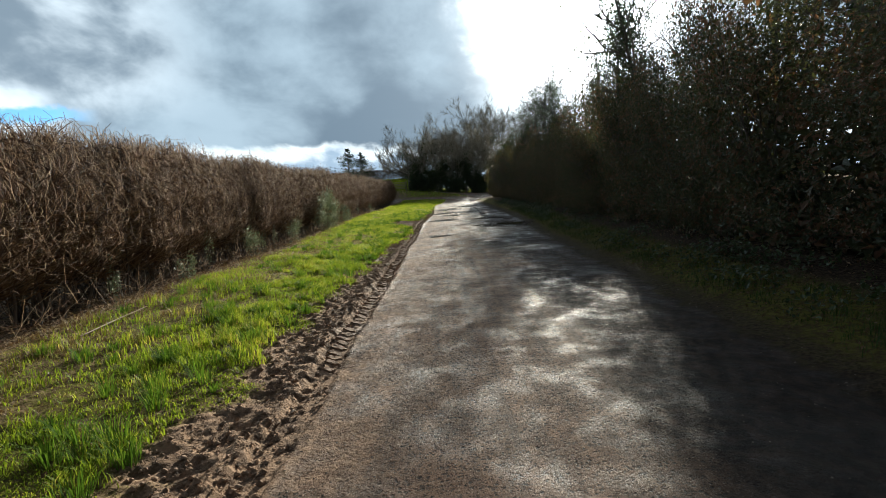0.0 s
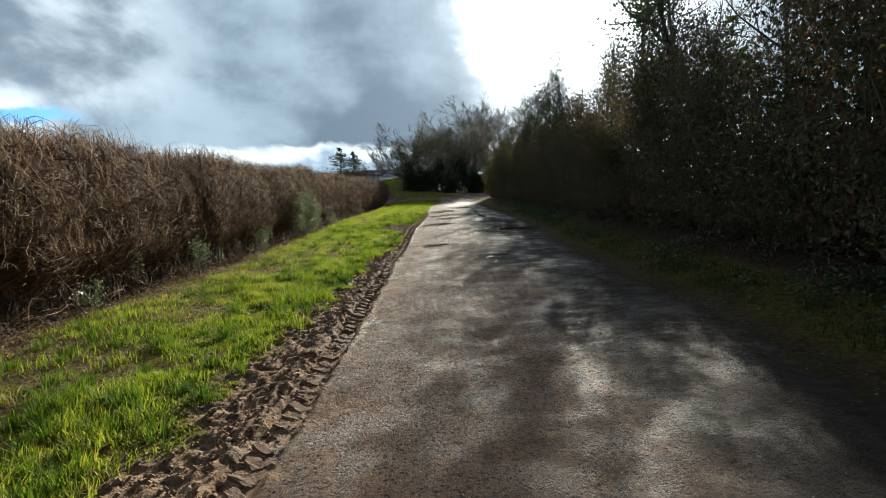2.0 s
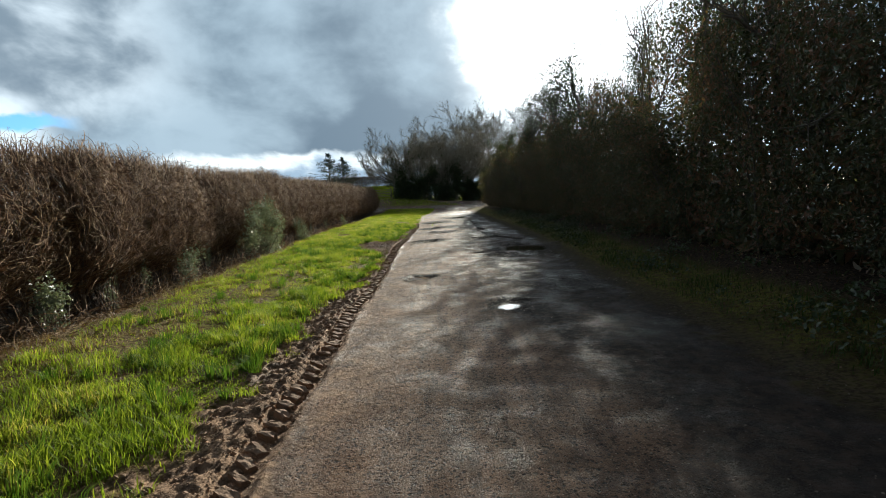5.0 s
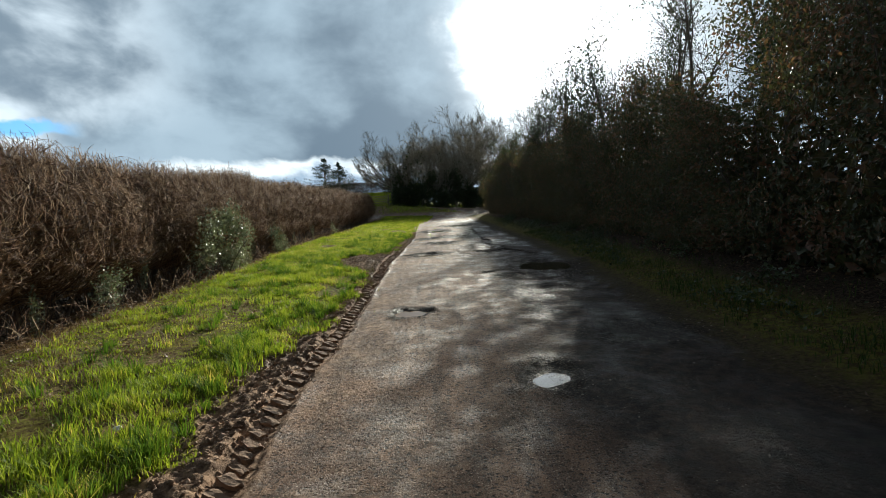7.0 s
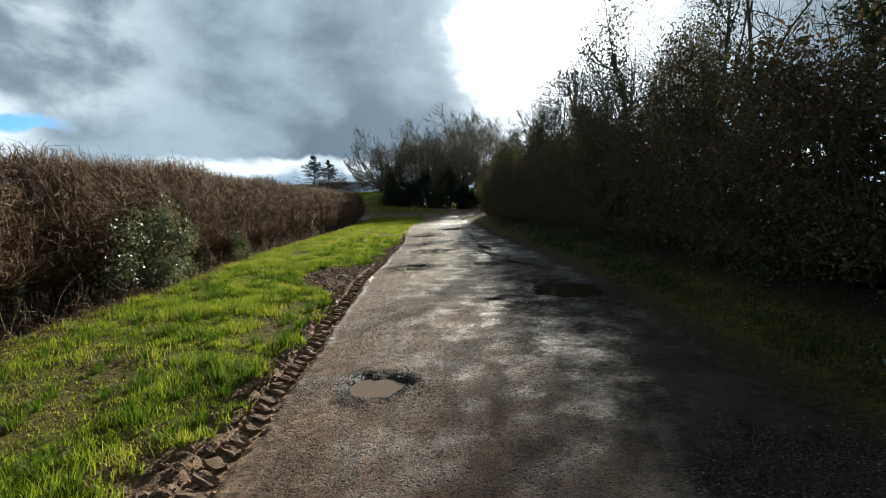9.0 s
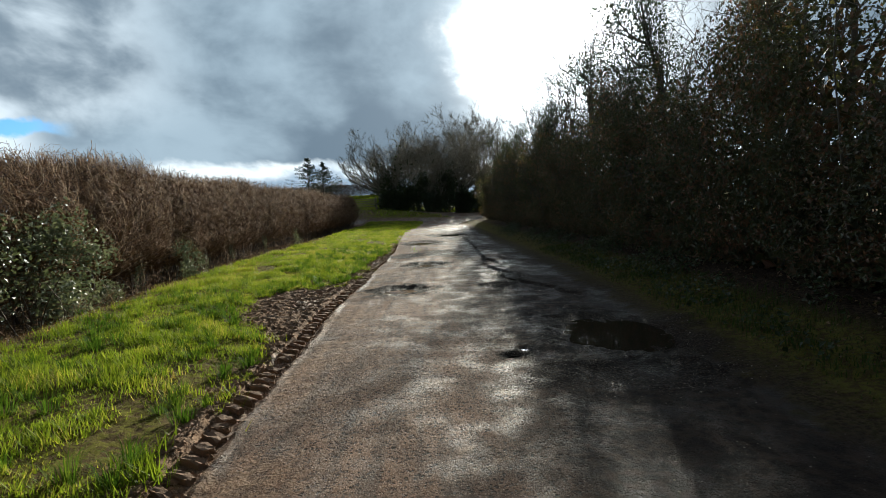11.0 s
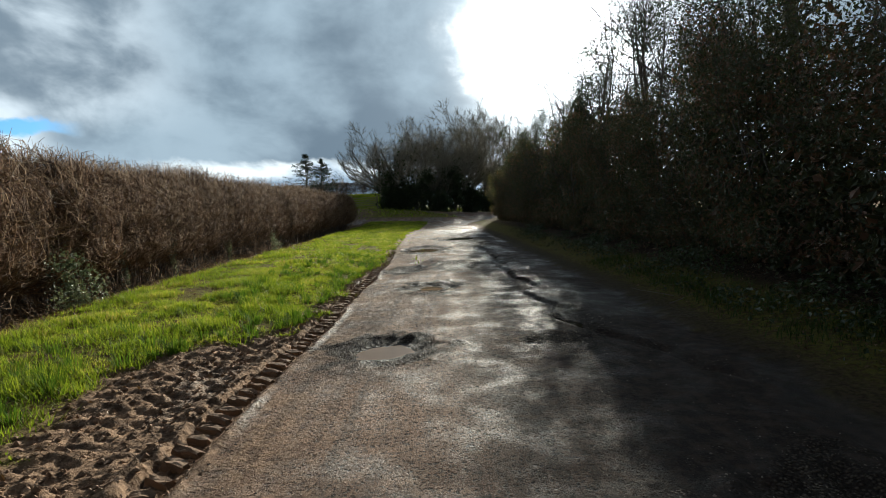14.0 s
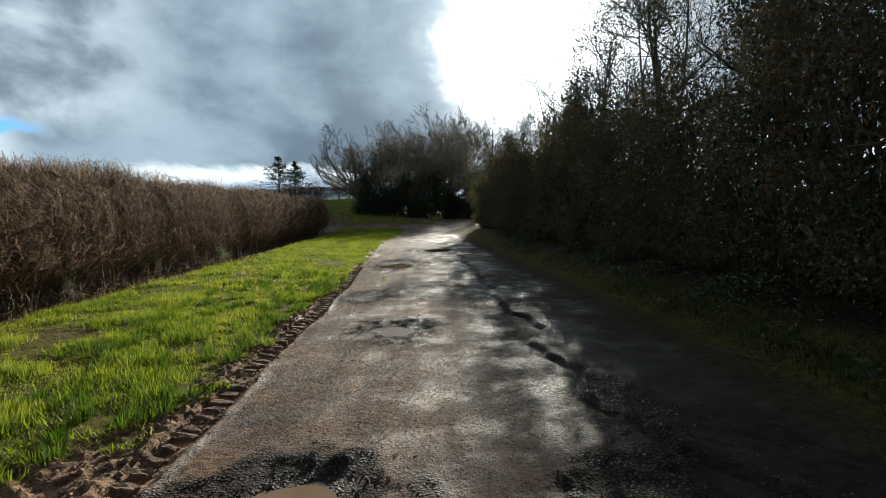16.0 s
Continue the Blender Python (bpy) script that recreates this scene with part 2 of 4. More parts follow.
    h = n.math("ADD", h, n.math("MULTIPLY", n.step(crumb, 0.6, 0.1), n.math("MULTIPLY", loose, 1.2)))
    h = n.math("ADD", h, n.math("MULTIPLY", n.noise(pos, 28.0, 5.0, 0.75), n.math("MULTIPLY", n.math("SUBTRACT", 1.0, hard), 1.6)))
    spec = n.math("ADD", 0.08, n.math("MULTIPLY", road, n.math("SUBTRACT", 0.18, n.math("MULTIPLY", loose, 0.10))))
    spec = n.math("ADD", n.math("MAXIMUM", spec, n.math("MULTIPLY", mud, 0.14)), n.math("MULTIPLY", wet, 0.35))
    return finish(m, n, n.add("ShaderNodeBsdfPrincipled", Base_Color=col, Roughness=rough, Specular_IOR_Level=spec, Normal=bump(n, n.math("SUBTRACT", h, n.math("MULTIPLY", n.math("MULTIPLY", pits, road), 0.5)), 0.95, 0.03)))


GROUND = ground_material()


def water_material():
    m, n = material("puddle_water")
    pos = n.add("ShaderNodeTexCoord", out=3)
    col = n.mix(n.noise(pos, 4.0, 3.0), (0.23, 0.155, 0.09), (0.31, 0.21, 0.125))
    return finish(m, n, n.add("ShaderNodeBsdfPrincipled", Base_Color=col, Roughness=0.06, IOR=1.33, Specular_IOR_Level=0.42, Normal=bump(n, n.noise(pos, 20.0, 2.0), 0.04, 0.01)))


WATER = water_material()


# puddle water with the trees' shade put into its near-black colour
def shaded_water_material():
    m, n = material("shaded_puddle_water")
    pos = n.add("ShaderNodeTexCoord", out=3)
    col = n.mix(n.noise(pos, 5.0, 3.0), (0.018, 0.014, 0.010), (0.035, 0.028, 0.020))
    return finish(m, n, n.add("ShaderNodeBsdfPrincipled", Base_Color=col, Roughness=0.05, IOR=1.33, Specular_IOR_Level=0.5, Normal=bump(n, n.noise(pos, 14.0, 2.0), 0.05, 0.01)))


SHADED_WATER = shaded_water_material()


def stone_material():
    m, n = material("loose_stone")
    col = ramp(n, island(n), [(0.0, (0.035, 0.029, 0.025)), (0.55, (0.10, 0.078, 0.062)), (0.85, (0.24, 0.19, 0.15)), (1.0, (0.40, 0.34, 0.27))])
    return finish(m, n, n.add("ShaderNodeBsdfPrincipled", Base_Color=col, Roughness=0.7))


STONE = stone_material()
TIMBER = bark_material("weathered_timber", [(0.0, (0.14, 0.12, 0.09)), (1.0, (0.30, 0.27, 0.21))], 22.0)


# ---- mesh helpers ----
def mesh_from(name, verts, faces, mat, smooth=True):
    """One mesh from arrays; faces is one array of rows with the same number of corners."""
    me = bpy.data.meshes.new(name)
    verts, faces = np.ascontiguousarray(verts, np.float32).reshape(-1, 3), np.ascontiguousarray(faces, np.int32)
    k = faces.shape[1]
    me.vertices.add(len(verts))
    me.vertices.foreach_set("co", verts.ravel())
    me.loops.add(faces.size)
    me.loops.foreach_set("vertex_index", faces.ravel())
    me.polygons.add(len(faces))
    me.polygons.foreach_set("loop_start", np.arange(0, faces.size, k, dtype=np.int32))
    me.polygons.foreach_set("loop_total", np.full(len(faces), k, np.int32))
    me.polygons.foreach_set("use_smooth", np.full(len(faces), smooth, bool))
    me.materials.append(mat)
    me.update(calc_edges=True)
    return me


def child(name, me, parent, label=""):
    ob = new(name, me)
    ob.parent = parent
    return tagged(ob, label, kind="stuff" if name in ("leaf", "twig", "dead_leaf", "ivy", "needle", "stem", "branch") else "")


def part(name, bm, mat, parent, label=""):
    me = bpy.data.meshes.new(name)
    bm.to_mesh(me)
    bm.free()
    me.materials.append(mat)
    return child(name, me, parent, label)


def unit(v):
    return v / np.maximum(np.linalg.norm(v, axis=-1, keepdims=True), 1e-9)


def tubes(P, R, sides=3):
    """Tapered tubes along N strands of K points: P is N x K x 3, R is N x K."""
    N, K, _ = P.shape
    T = unit(np.gradient(P, axis=1))
    U = unit(np.cross(T, np.array([0.31, 0.83, 0.46])))
    V = np.cross(T, U)
    a = np.arange(sides) * 2 * math.pi / sides
    ring_ = np.cos(a)[None, None, :, None] * U[:, :, None] + np.sin(a)[None, None, :, None] * V[:, :, None]
    verts = P[:, :, None] + ring_ * R[:, :, None, None]
    i = np.arange(N * K * sides).reshape(N, K, sides)
    j = np.roll(i, -1, axis=2)
    faces = np.stack([i[:, :-1], j[:, :-1], j[:, 1:], i[:, 1:]], -1).reshape(-1, 4)
    return verts.reshape(-1, 3), faces


def join(sets):
    verts, faces, off = [], [], 0
    for v, f in sets:
        verts.append(v)
        faces.append(f + off)
        off += len(v)
    return np.concatenate(verts), np.concatenate(faces)


def leaves(C, size, rng, aspect=0.6, normal=None, droop=0.0):
    """Folded four-cornered leaves at the places C."""
    N = len(C)
    nrm = unit(rng.normal(size=(N, 3)) + (0 if normal is None else normal))
    along = unit(np.cross(nrm, rng.normal(size=(N, 3))) + np.array([0, 0, -droop]))
    side = unit(np.cross(nrm, along))
    s = (size * rng.uniform(0.6, 1.3, N))[:, None]
    fold = nrm * s * 0.18
    base, tip = C - along * s * 0.5, C + along * s * 0.5
    l, r = C - side * s * aspect * 0.5 + fold, C + side * s * aspect * 0.5 + fold
    verts = np.stack([base, l, tip, r], 1).reshape(-1, 3)
    i = np.arange(N)[:, None] * 4
    faces = np.concatenate([i + np.array([[0, 1, 2]]), i + np.array([[0, 2, 3]])])
    return verts, faces


def strands(B, D, L, K, rng, wander=0.25, rise=0.0):
    """Wandering strands from the places B along D with the lengths L."""
    N = len(B)
    P = np.zeros((N, K, 3))
    P[:, 0], d = B, unit(D)
    for k in range(1, K):
        d = unit(d + rng.normal(size=(N, 3)) * wander + np.array([0, 0, rise]))
        P[:, k] = P[:, k - 1] + d * (L / (K - 1))[:, None]
    return P


def taper(N, K, r0, r1):
    t = np.linspace(0, 1, K)[None]
    r0 = np.broadcast_to(np.asarray(r0, float), (N,))[:, None]
    r1 = np.broadcast_to(np.asarray(r1, float), (N,))[:, None]
    return r0 * (1 - t) + r1 * t


def vnoise(x, y, s, seed=0):
    """Smooth value noise in -1..1 with cells of s metres."""
    x, y = np.asarray(x, float) / s, np.asarray(y, float) / s
    xi, yi = np.floor(x), np.floor(y)
    fx, fy = x - xi, y - yi
    fx, fy = fx * fx * (3 - 2 * fx), fy * fy * (3 - 2 * fy)

    def h(a, b):
        v = np.sin(a * 127.1 + b * 311.7 + seed * 74.7) * 43758.5453
        return v - np.floor(v)

    return (h(xi, yi) * (1 - fx) + h(xi + 1, yi) * fx) * (1 - fy) * 2 + (h(xi, yi + 1) * (1 - fx) + h(xi + 1, yi + 1) * fx) * fy * 2 - 1


def smooth(v, a, b):
    t = np.clip((np.asarray(v, float) - a) / (b - a), 0, 1)
    return t * t * (3 - 2 * t)


# ---- the lie of the land ----
# potholes: x, y, half width, half length, depth, water level below the road (or 0 for none)
HOLES = [
    (-0.23, 16.18, 0.18, 0.17, 0.055, 0.035), (1.05, 13.3, 0.18, 0.19, 0.045, 0.036), (-0.12, 23.97, 0.30, 0.29, 0.065, 0.041),
    (0.35, 27.86, 0.26, 0.34, 0.062, 0.039), (2.10, 25.0, 0.15, 0.34, 0.06, 0.040), (2.5, 20.3, 0.42, 0.55, 0.07, 0.040), (1.24, 19.58, 0.08, 0.06, 0.045, 0.030), (1.40, 19.78, 0.06, 0.08, 0.045, 0.030),
    (-0.26, 30.6, 0.26, 0.36, 0.05, 0.0), (0.95, 31.0, 0.3, 0.5, 0.05, 0.0), (2.3, 14.5, 0.3, 0.25, 0.04, 0.0),
    (2.25, 18.9, 0.4, 0.22, 0.04, 0.0), (0.2, 36.0, 0.4, 0.7, 0.05, 0.030), (1.6, 41.0, 0.5, 0.8, 0.05, 0.030), (1.7, 23.9, 0.16, 0.2, 0.05, 0.0),
]
CRACK = [(22.6, 2.95), (23.7, 2.5), (24.45, 2.28), (25.2, 2.03), (26.2, 1.97), (28.0, 2.0), (30.3, 2.08), (34.0, 2.12), (39.0, 2.1)]


def edge_left(y):
    """Where the tarmac ends on the left."""
    return -1.0 + 0.24 * smooth(y, 21, 32) + 0.75 * smooth(y, 42, 61) - 22 * smooth(y, 62.5, 65.2) + 0.05 * vnoise(y, 0, 1.7, 3) + 0.025 * vnoise(y, 0, 0.5, 4)


def edge_right(y):
    return 2.82 + 0.5 * smooth(y, 14, 24) + 0.06 * vnoise(y, 0, 2.1, 5) + 9 * smooth(y, 58, 74)


def verge_foot(y):
    """Where the left verge drops into the hedge bottom."""
    return -4.75 - 0.65 * smooth(y, 16, 32) + 0.12 * vnoise(y, 0, 1.3, 6)


def track_sway(y):
    return 0.035 * vnoise(y, 0, 2.6, 31)


def mud_width(y):
    return 0.70 + 0.12 * (1 - smooth(y, 7.5, 10.0)) - 0.28 * smooth(y, 14.5, 16.5) + 0.85 * smooth(y, 19.8, 22.0) * (1 - smooth(y, 23.6, 25.4)) - 0.17 * smooth(y, 26, 32) + 0.12 * vnoise(y, 0, 2.3, 7) + 0.07 * vnoise(y, 0, 0.6, 8)


def land(x, y, detail=True):
    """Height of the ground, and how much of it is road, mud, wet and bare."""
    x, y = np.broadcast_arrays(np.asarray(x, float), np.asarray(y, float))
    el, er, vf, mw = edge_left(y), edge_right(y), verge_foot(y), mud_width(y)
    z = smooth(y, 58, 76) * (1.05 - 0.55 * np.clip((x + 1) / 6.5, -1, 1)) + 2.3 * smooth(y, 76, 104) * smooth(-x, 1.0, 6.0) + 0.9 * smooth(y, 90, 160) + 1.6 * np.clip((y - 160) / 900, 0, 3)
    ragged = 0.05 * vnoise(x, y, 0.18, 11) + 0.03 * vnoise(x, y, 0.07, 12)
    road = smooth(x + ragged, el - 0.05, el + 0.05) * smooth(-x + ragged * 2, -er - 0.10, -er + 0.10) * (1 - smooth(y, 66.0, 67.4) * smooth(-x - (y - 66) * 0.5, -4.5, -2.5))
    far_lane = smooth(y, 84, 90)
    road = road * (1 - far_lane)
    near = 1 - smooth(y, 60, 70)
    # verge: a little over the road, then a dip at the hedge
    verge = smooth(-(x - el), 0.5, 1.1)
    z = z + near * (0.07 * verge + 0.06 * smooth(-(x - el), 1.2, 2.6) - 0.30 * smooth(-(x - vf), -0.1, 0.7))
    bank = smooth(x - er, 0.05, 0.9)
    z = z + near * (0.10 * bank + 0.22 * smooth(x - er, 0.8, 2.0))
    z = z - 0.03 * road * ((x - 0.9) / 2) ** 2 * near
    d = el - x
    lip = mw + 0.20 * vnoise(x + y, y - x, 0.45, 13) + 0.16 * vnoise(x, y, 0.16, 10)
    mud = smooth(d, -0.20, -0.02) * smooth(-d, -lip - 0.16, -lip + 0.12) * (1 - smooth(y, 58, 62))
    film = smooth(d, -0.95, -0.02) * (1 - smooth(d, -0.02, 0.1)) * smooth(vnoise(x, y, 0.6, 16) + 0.5 * vnoise(x, y, 0.17, 17), -0.7, 0.6) * (1 - smooth(y, 50, 60))
    mud = np.maximum(mud, smooth(film, 0.0, 0.08))
    road = road * (1 - 0.75 * film)
    gutter = smooth(x - er, -0.25, 0.0) * smooth(-(x - er), -0.55, -0.15) * near
    mud = np.maximum(mud, 0.85 * gutter)
    bare = np.clip((0.6 - 0.4 * smooth(y, 12, 20)) * smooth(vnoise(x, y, 0.55, 14) + 0.5 * vnoise(x, y, 0.2, 15) + 0.95 * smooth(d, 1.5, 2.6) * (1 - smooth(y, 12, 24)), 0.30, 0.70)
                   + smooth(-(x - vf), -0.45, 0.2) * smooth(x, -12, -9), 0, 1)
    bare = np.maximum(bare, np.maximum(smooth(x - er, 1.0, 1.6), 0.25 * smooth(x - er, 0.0, 0.3)) * near)
    wet, loose = np.zeros_like(z), np.zeros_like(z)
    # how far the colour darkens to the right, standing in for tree shade
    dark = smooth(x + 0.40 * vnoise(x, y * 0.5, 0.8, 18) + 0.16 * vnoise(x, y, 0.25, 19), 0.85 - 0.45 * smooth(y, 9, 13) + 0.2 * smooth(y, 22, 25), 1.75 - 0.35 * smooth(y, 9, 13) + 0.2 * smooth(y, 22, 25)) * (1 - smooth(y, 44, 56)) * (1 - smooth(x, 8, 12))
    if detail:
        lump = 0.28 * vnoise(x, y, 0.23, 21) + 0.40 * vnoise(x, y, 0.10, 22) + 0.32 * vnoise(x, y, 0.06, 23)
        z = z + mud * near * (0.034 * (lump + 0.45 * vnoise(x + y, y - x, 0.05, 28) + 0.35 - 0.9 * np.abs(vnoise(x, y, 0.11, 27))) * smooth(d, 0.05, 0.3) - 0.006)
        z = z + (1 - road) * (1 - mud) * near * 0.025 * lump
        z = z + road * near * (0.006 * vnoise(x, y, 0.3, 24) + 0.012 * vnoise(x, y, 1.3, 25) + 0.003 * vnoise(x, y, 0.07, 26))
        # a smooth groove where the tyre ran; the blocks of its tread stand in it
        u = d - 0.02 - track_sway(y)
        groove = smooth(u, -0.02, 0.05) * smooth(-u, -0.30, -0.23) * near * (1 - smooth(y, 34, 40))
        z = z - groove * mud * 0.042
        z = z + near * mud * 0.018 * smooth(u, 0.22, 0.30) * (1 - smooth(u, 0.34, 0.46))
        second = smooth(u, 0.58, 0.66) * smooth(-u, -0.98, -0.90) * smooth(y, 20.5, 21.5) * (1 - smooth(y, 24.0, 25.0))
        saw = ((y - 0.6 * u) / 0.165) % 1.0
        z = z + near * second * (0.5 + 0.5 * vnoise(x, y, 0.3, 29)) * (0.03 * smooth(saw, 0.1, 0.2) * smooth(-saw, -0.75, -0.6) - 0.03)
        wet = np.maximum(wet, near * smooth(d, -0.12, -0.02) * smooth(-d, -0.14, -0.04) * smooth(vnoise(y, 0, 1.9, 35), 0.05, 0.5) * (0.3 + 0.45 * smooth(y, 22, 24) * (1 - smooth(y, 29, 31))))
        wet = np.maximum(wet, 0.6 * smooth(d, -0.10, -0.06) * smooth(-d, -0.03, 0.01) * smooth(y, 22.0, 22.6) * (1 - smooth(y, 26.0, 27.2)) * smooth(vnoise(y, 0, 0.7, 50), -0.6, 0.0))
        wet = np.maximum(wet, near * mud * smooth(vnoise(x, y, 0.8, 36), 0.45, 0.9) * 0.35)
        for hx, hy, a, b, depth, level in HOLES:
            r = np.sqrt(((x - hx) / a) ** 2 + ((y - hy) / b) ** 2) * (1 + 0.22 * vnoise(x, y, 0.22, 41) + 0.10 * vnoise(x, y, 0.08, 42))
            z = z - depth * (1 - smooth(r, 0.2, 2.0)) + 0.010 * smooth(r, 1.6, 2.1) * (1 - smooth(r, 2.2, 3.0)) + smooth(r, 0.9, 1.3) * (1 - smooth(r, 1.8, 2.7)) * (0.016 * vnoise(x, y, 0.07, 43) + 0.010 * vnoise(x, y, 0.13, 40))
            loose = np.maximum(loose, (1 - smooth(r + 0.5 * vnoise(x, y, 0.22, 48) + 0.3 * vnoise(x, y, 0.08, 39), 1.7, 2.6)))
            wet = np.maximum(wet, 0.12 * (1 - smooth(r, 0.9, 1.5)))
        cy, cx = np.array([c[0] for c in CRACK]), np.array([c[1] for c in CRACK])
        off = x - np.interp(y, cy, cx) - 0.16 * vnoise(y, 0, 0.55, 44) - 0.06 * vnoise(y, 0, 0.17, 45)
        there = smooth(y, 22.3, 23.2) * (1 - smooth(y, 36, 41))
        z = z + there * (0.035 * smooth(off, 0.0, 0.05) * (1 - smooth(off, 0.5, 1.1)) - 0.026 * smooth(off, -0.10, -0.03) * (1 - smooth(off, -0.02, 0.03)))
        loose = np.maximum(loose, 0.4 * there * smooth(off, -0.12, -0.05) * (1 - smooth(off, 0.02, 0.10)) * smooth(vnoise(x, y, 0.5, 49), -0.6, 0.1))
        wet = np.maximum(wet, road * smooth(y, 40, 52) * 0.55 * smooth(vnoise(x * 2.5, y, 2.2, 46), -0.25, 0.35))
        wet = np.maximum(wet, road * 0.45 * smooth(x, 1.2, 2.2) * smooth(vnoise(x * 1.5, y, 1.2, 47), 0.1, 0.6))
    z = z + 0.6 * smooth(np.abs(x), 30, 200) * vnoise(x, y, 160, 51)
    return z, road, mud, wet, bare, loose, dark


def height(x, y):
    return float(land(np.array([x]), np.array([y]), False)[0][0])


def grid_axis(stops):
    out = []
    for a, b, step_ in stops:
        out.append(np.arange(a, b - 1e-6, (b - a) / max(1, round((b - a) / step_))))
    return np.concatenate(out + [[stops[-1][1]]])


XS = grid_axis([(-2500, -300, 550), (-300, -60, 60), (-60, -12, 8), (-12, -5.5, 0.5), (-5.5, -2.4, 0.10), (-2.4, -1.45, 0.03), (-1.45, -0.85, 0.018), (-0.85, 3.0, 0.035), (3.0, 5.0, 0.12), (5.0, 12, 0.5), (12, 60, 8), (60, 300, 60), (300, 2500, 550)])
YS = grid_axis([(-2500, -300, 550), (-300, -40, 65), (-40, -2, 4), (-2, 1.5, 0.25), (1.5, 29, 0.044), (29, 45, 0.09), (45, 90, 0.4), (90, 200, 5), (200, 500, 50), (500, 3000, 500)])


def ground_sheet(name, x0, x1, label, category, fine_rows=False):
    """One strip of the ground between two columns of the common grid, so that the strips meet edge to edge."""
    cols = XS[(XS >= x0 - 1e-4) & (XS <= x1 + 1e-4)]
    rows = np.sort(np.concatenate([YS, (YS[1:] + YS[:-1])[(YS[1:] > 1.5) & (YS[1:] < 29)] / 2])) if fine_rows else YS
    X, Y = np.meshgrid(cols, rows)
    z, road, mud, wet, bare, loose, dark = land(X, Y)
    if fine_rows:   # the two edges keep to the neighbours' straight edges
        for c in (0, -1):
            z[:, c] = np.interp(rows, YS, land(np.full(len(YS), cols[c]), YS)[0])
    i = np.arange(X.size).reshape(X.shape)
    faces = np.stack([i[:-1, :-1], i[:-1, 1:], i[1:, 1:], i[1:, :-1]], -1).reshape(-1, 4)
    me = mesh_from(name, np.stack([X, Y, z], -1), faces, GROUND)
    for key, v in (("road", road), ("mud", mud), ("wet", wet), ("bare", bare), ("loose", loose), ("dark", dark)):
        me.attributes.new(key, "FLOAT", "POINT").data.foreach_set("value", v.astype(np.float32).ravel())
    return tagged(new(name, me), label, category, kind="structure")


c1, c2 = XS[np.argmin(abs(XS + 0.85))], XS[np.argmin(abs(XS - 3.0))]
c0 = XS[np.argmin(abs(XS + 2.4))]
ground_sheet("ground", -2500, c0, "grassy verge and fields with patches of bare brown soil", "ground")
ground_sheet("mud_verge", c0, c1, "churned red-brown mud with a tractor tyre track beside the tarmac", "mud", True)
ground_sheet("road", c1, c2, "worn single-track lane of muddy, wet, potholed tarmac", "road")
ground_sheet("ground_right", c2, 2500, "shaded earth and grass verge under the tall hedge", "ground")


def puddle(x, y, a, b, level):
    k = 40
    ang = np.arange(k) * 2 * math.pi / k
    z0 = float(np.median(land(x + 2.2 * a * np.cos(ang), y + 2.2 * b * np.sin(ang), False)[0])) - level
    rim_ = np.stack([x + 1.45 * a * np.cos(ang), y + 1.45 * b * np.sin(ang), np.full(k, z0)], -1)
    verts = np.concatenate([rim_, [[x, y, z0]]])
    faces = np.stack([np.arange(k), np.roll(np.arange(k), -1), np.full(k, k)], -1)
    # right of x = 1 puddles take the shade-darkened water
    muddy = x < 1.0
    tagged(new("puddle", mesh_from("puddle", verts, faces, WATER if muddy else SHADED_WATER)), "shallow puddle of still muddy brown water in a pothole" if muddy else "dark still puddle on the shaded side of the lane", "puddle", "puddles in the lane")


for hx, hy, a, b, depth, level in HOLES:
    if level:
        puddle(hx, hy, a, b, level)


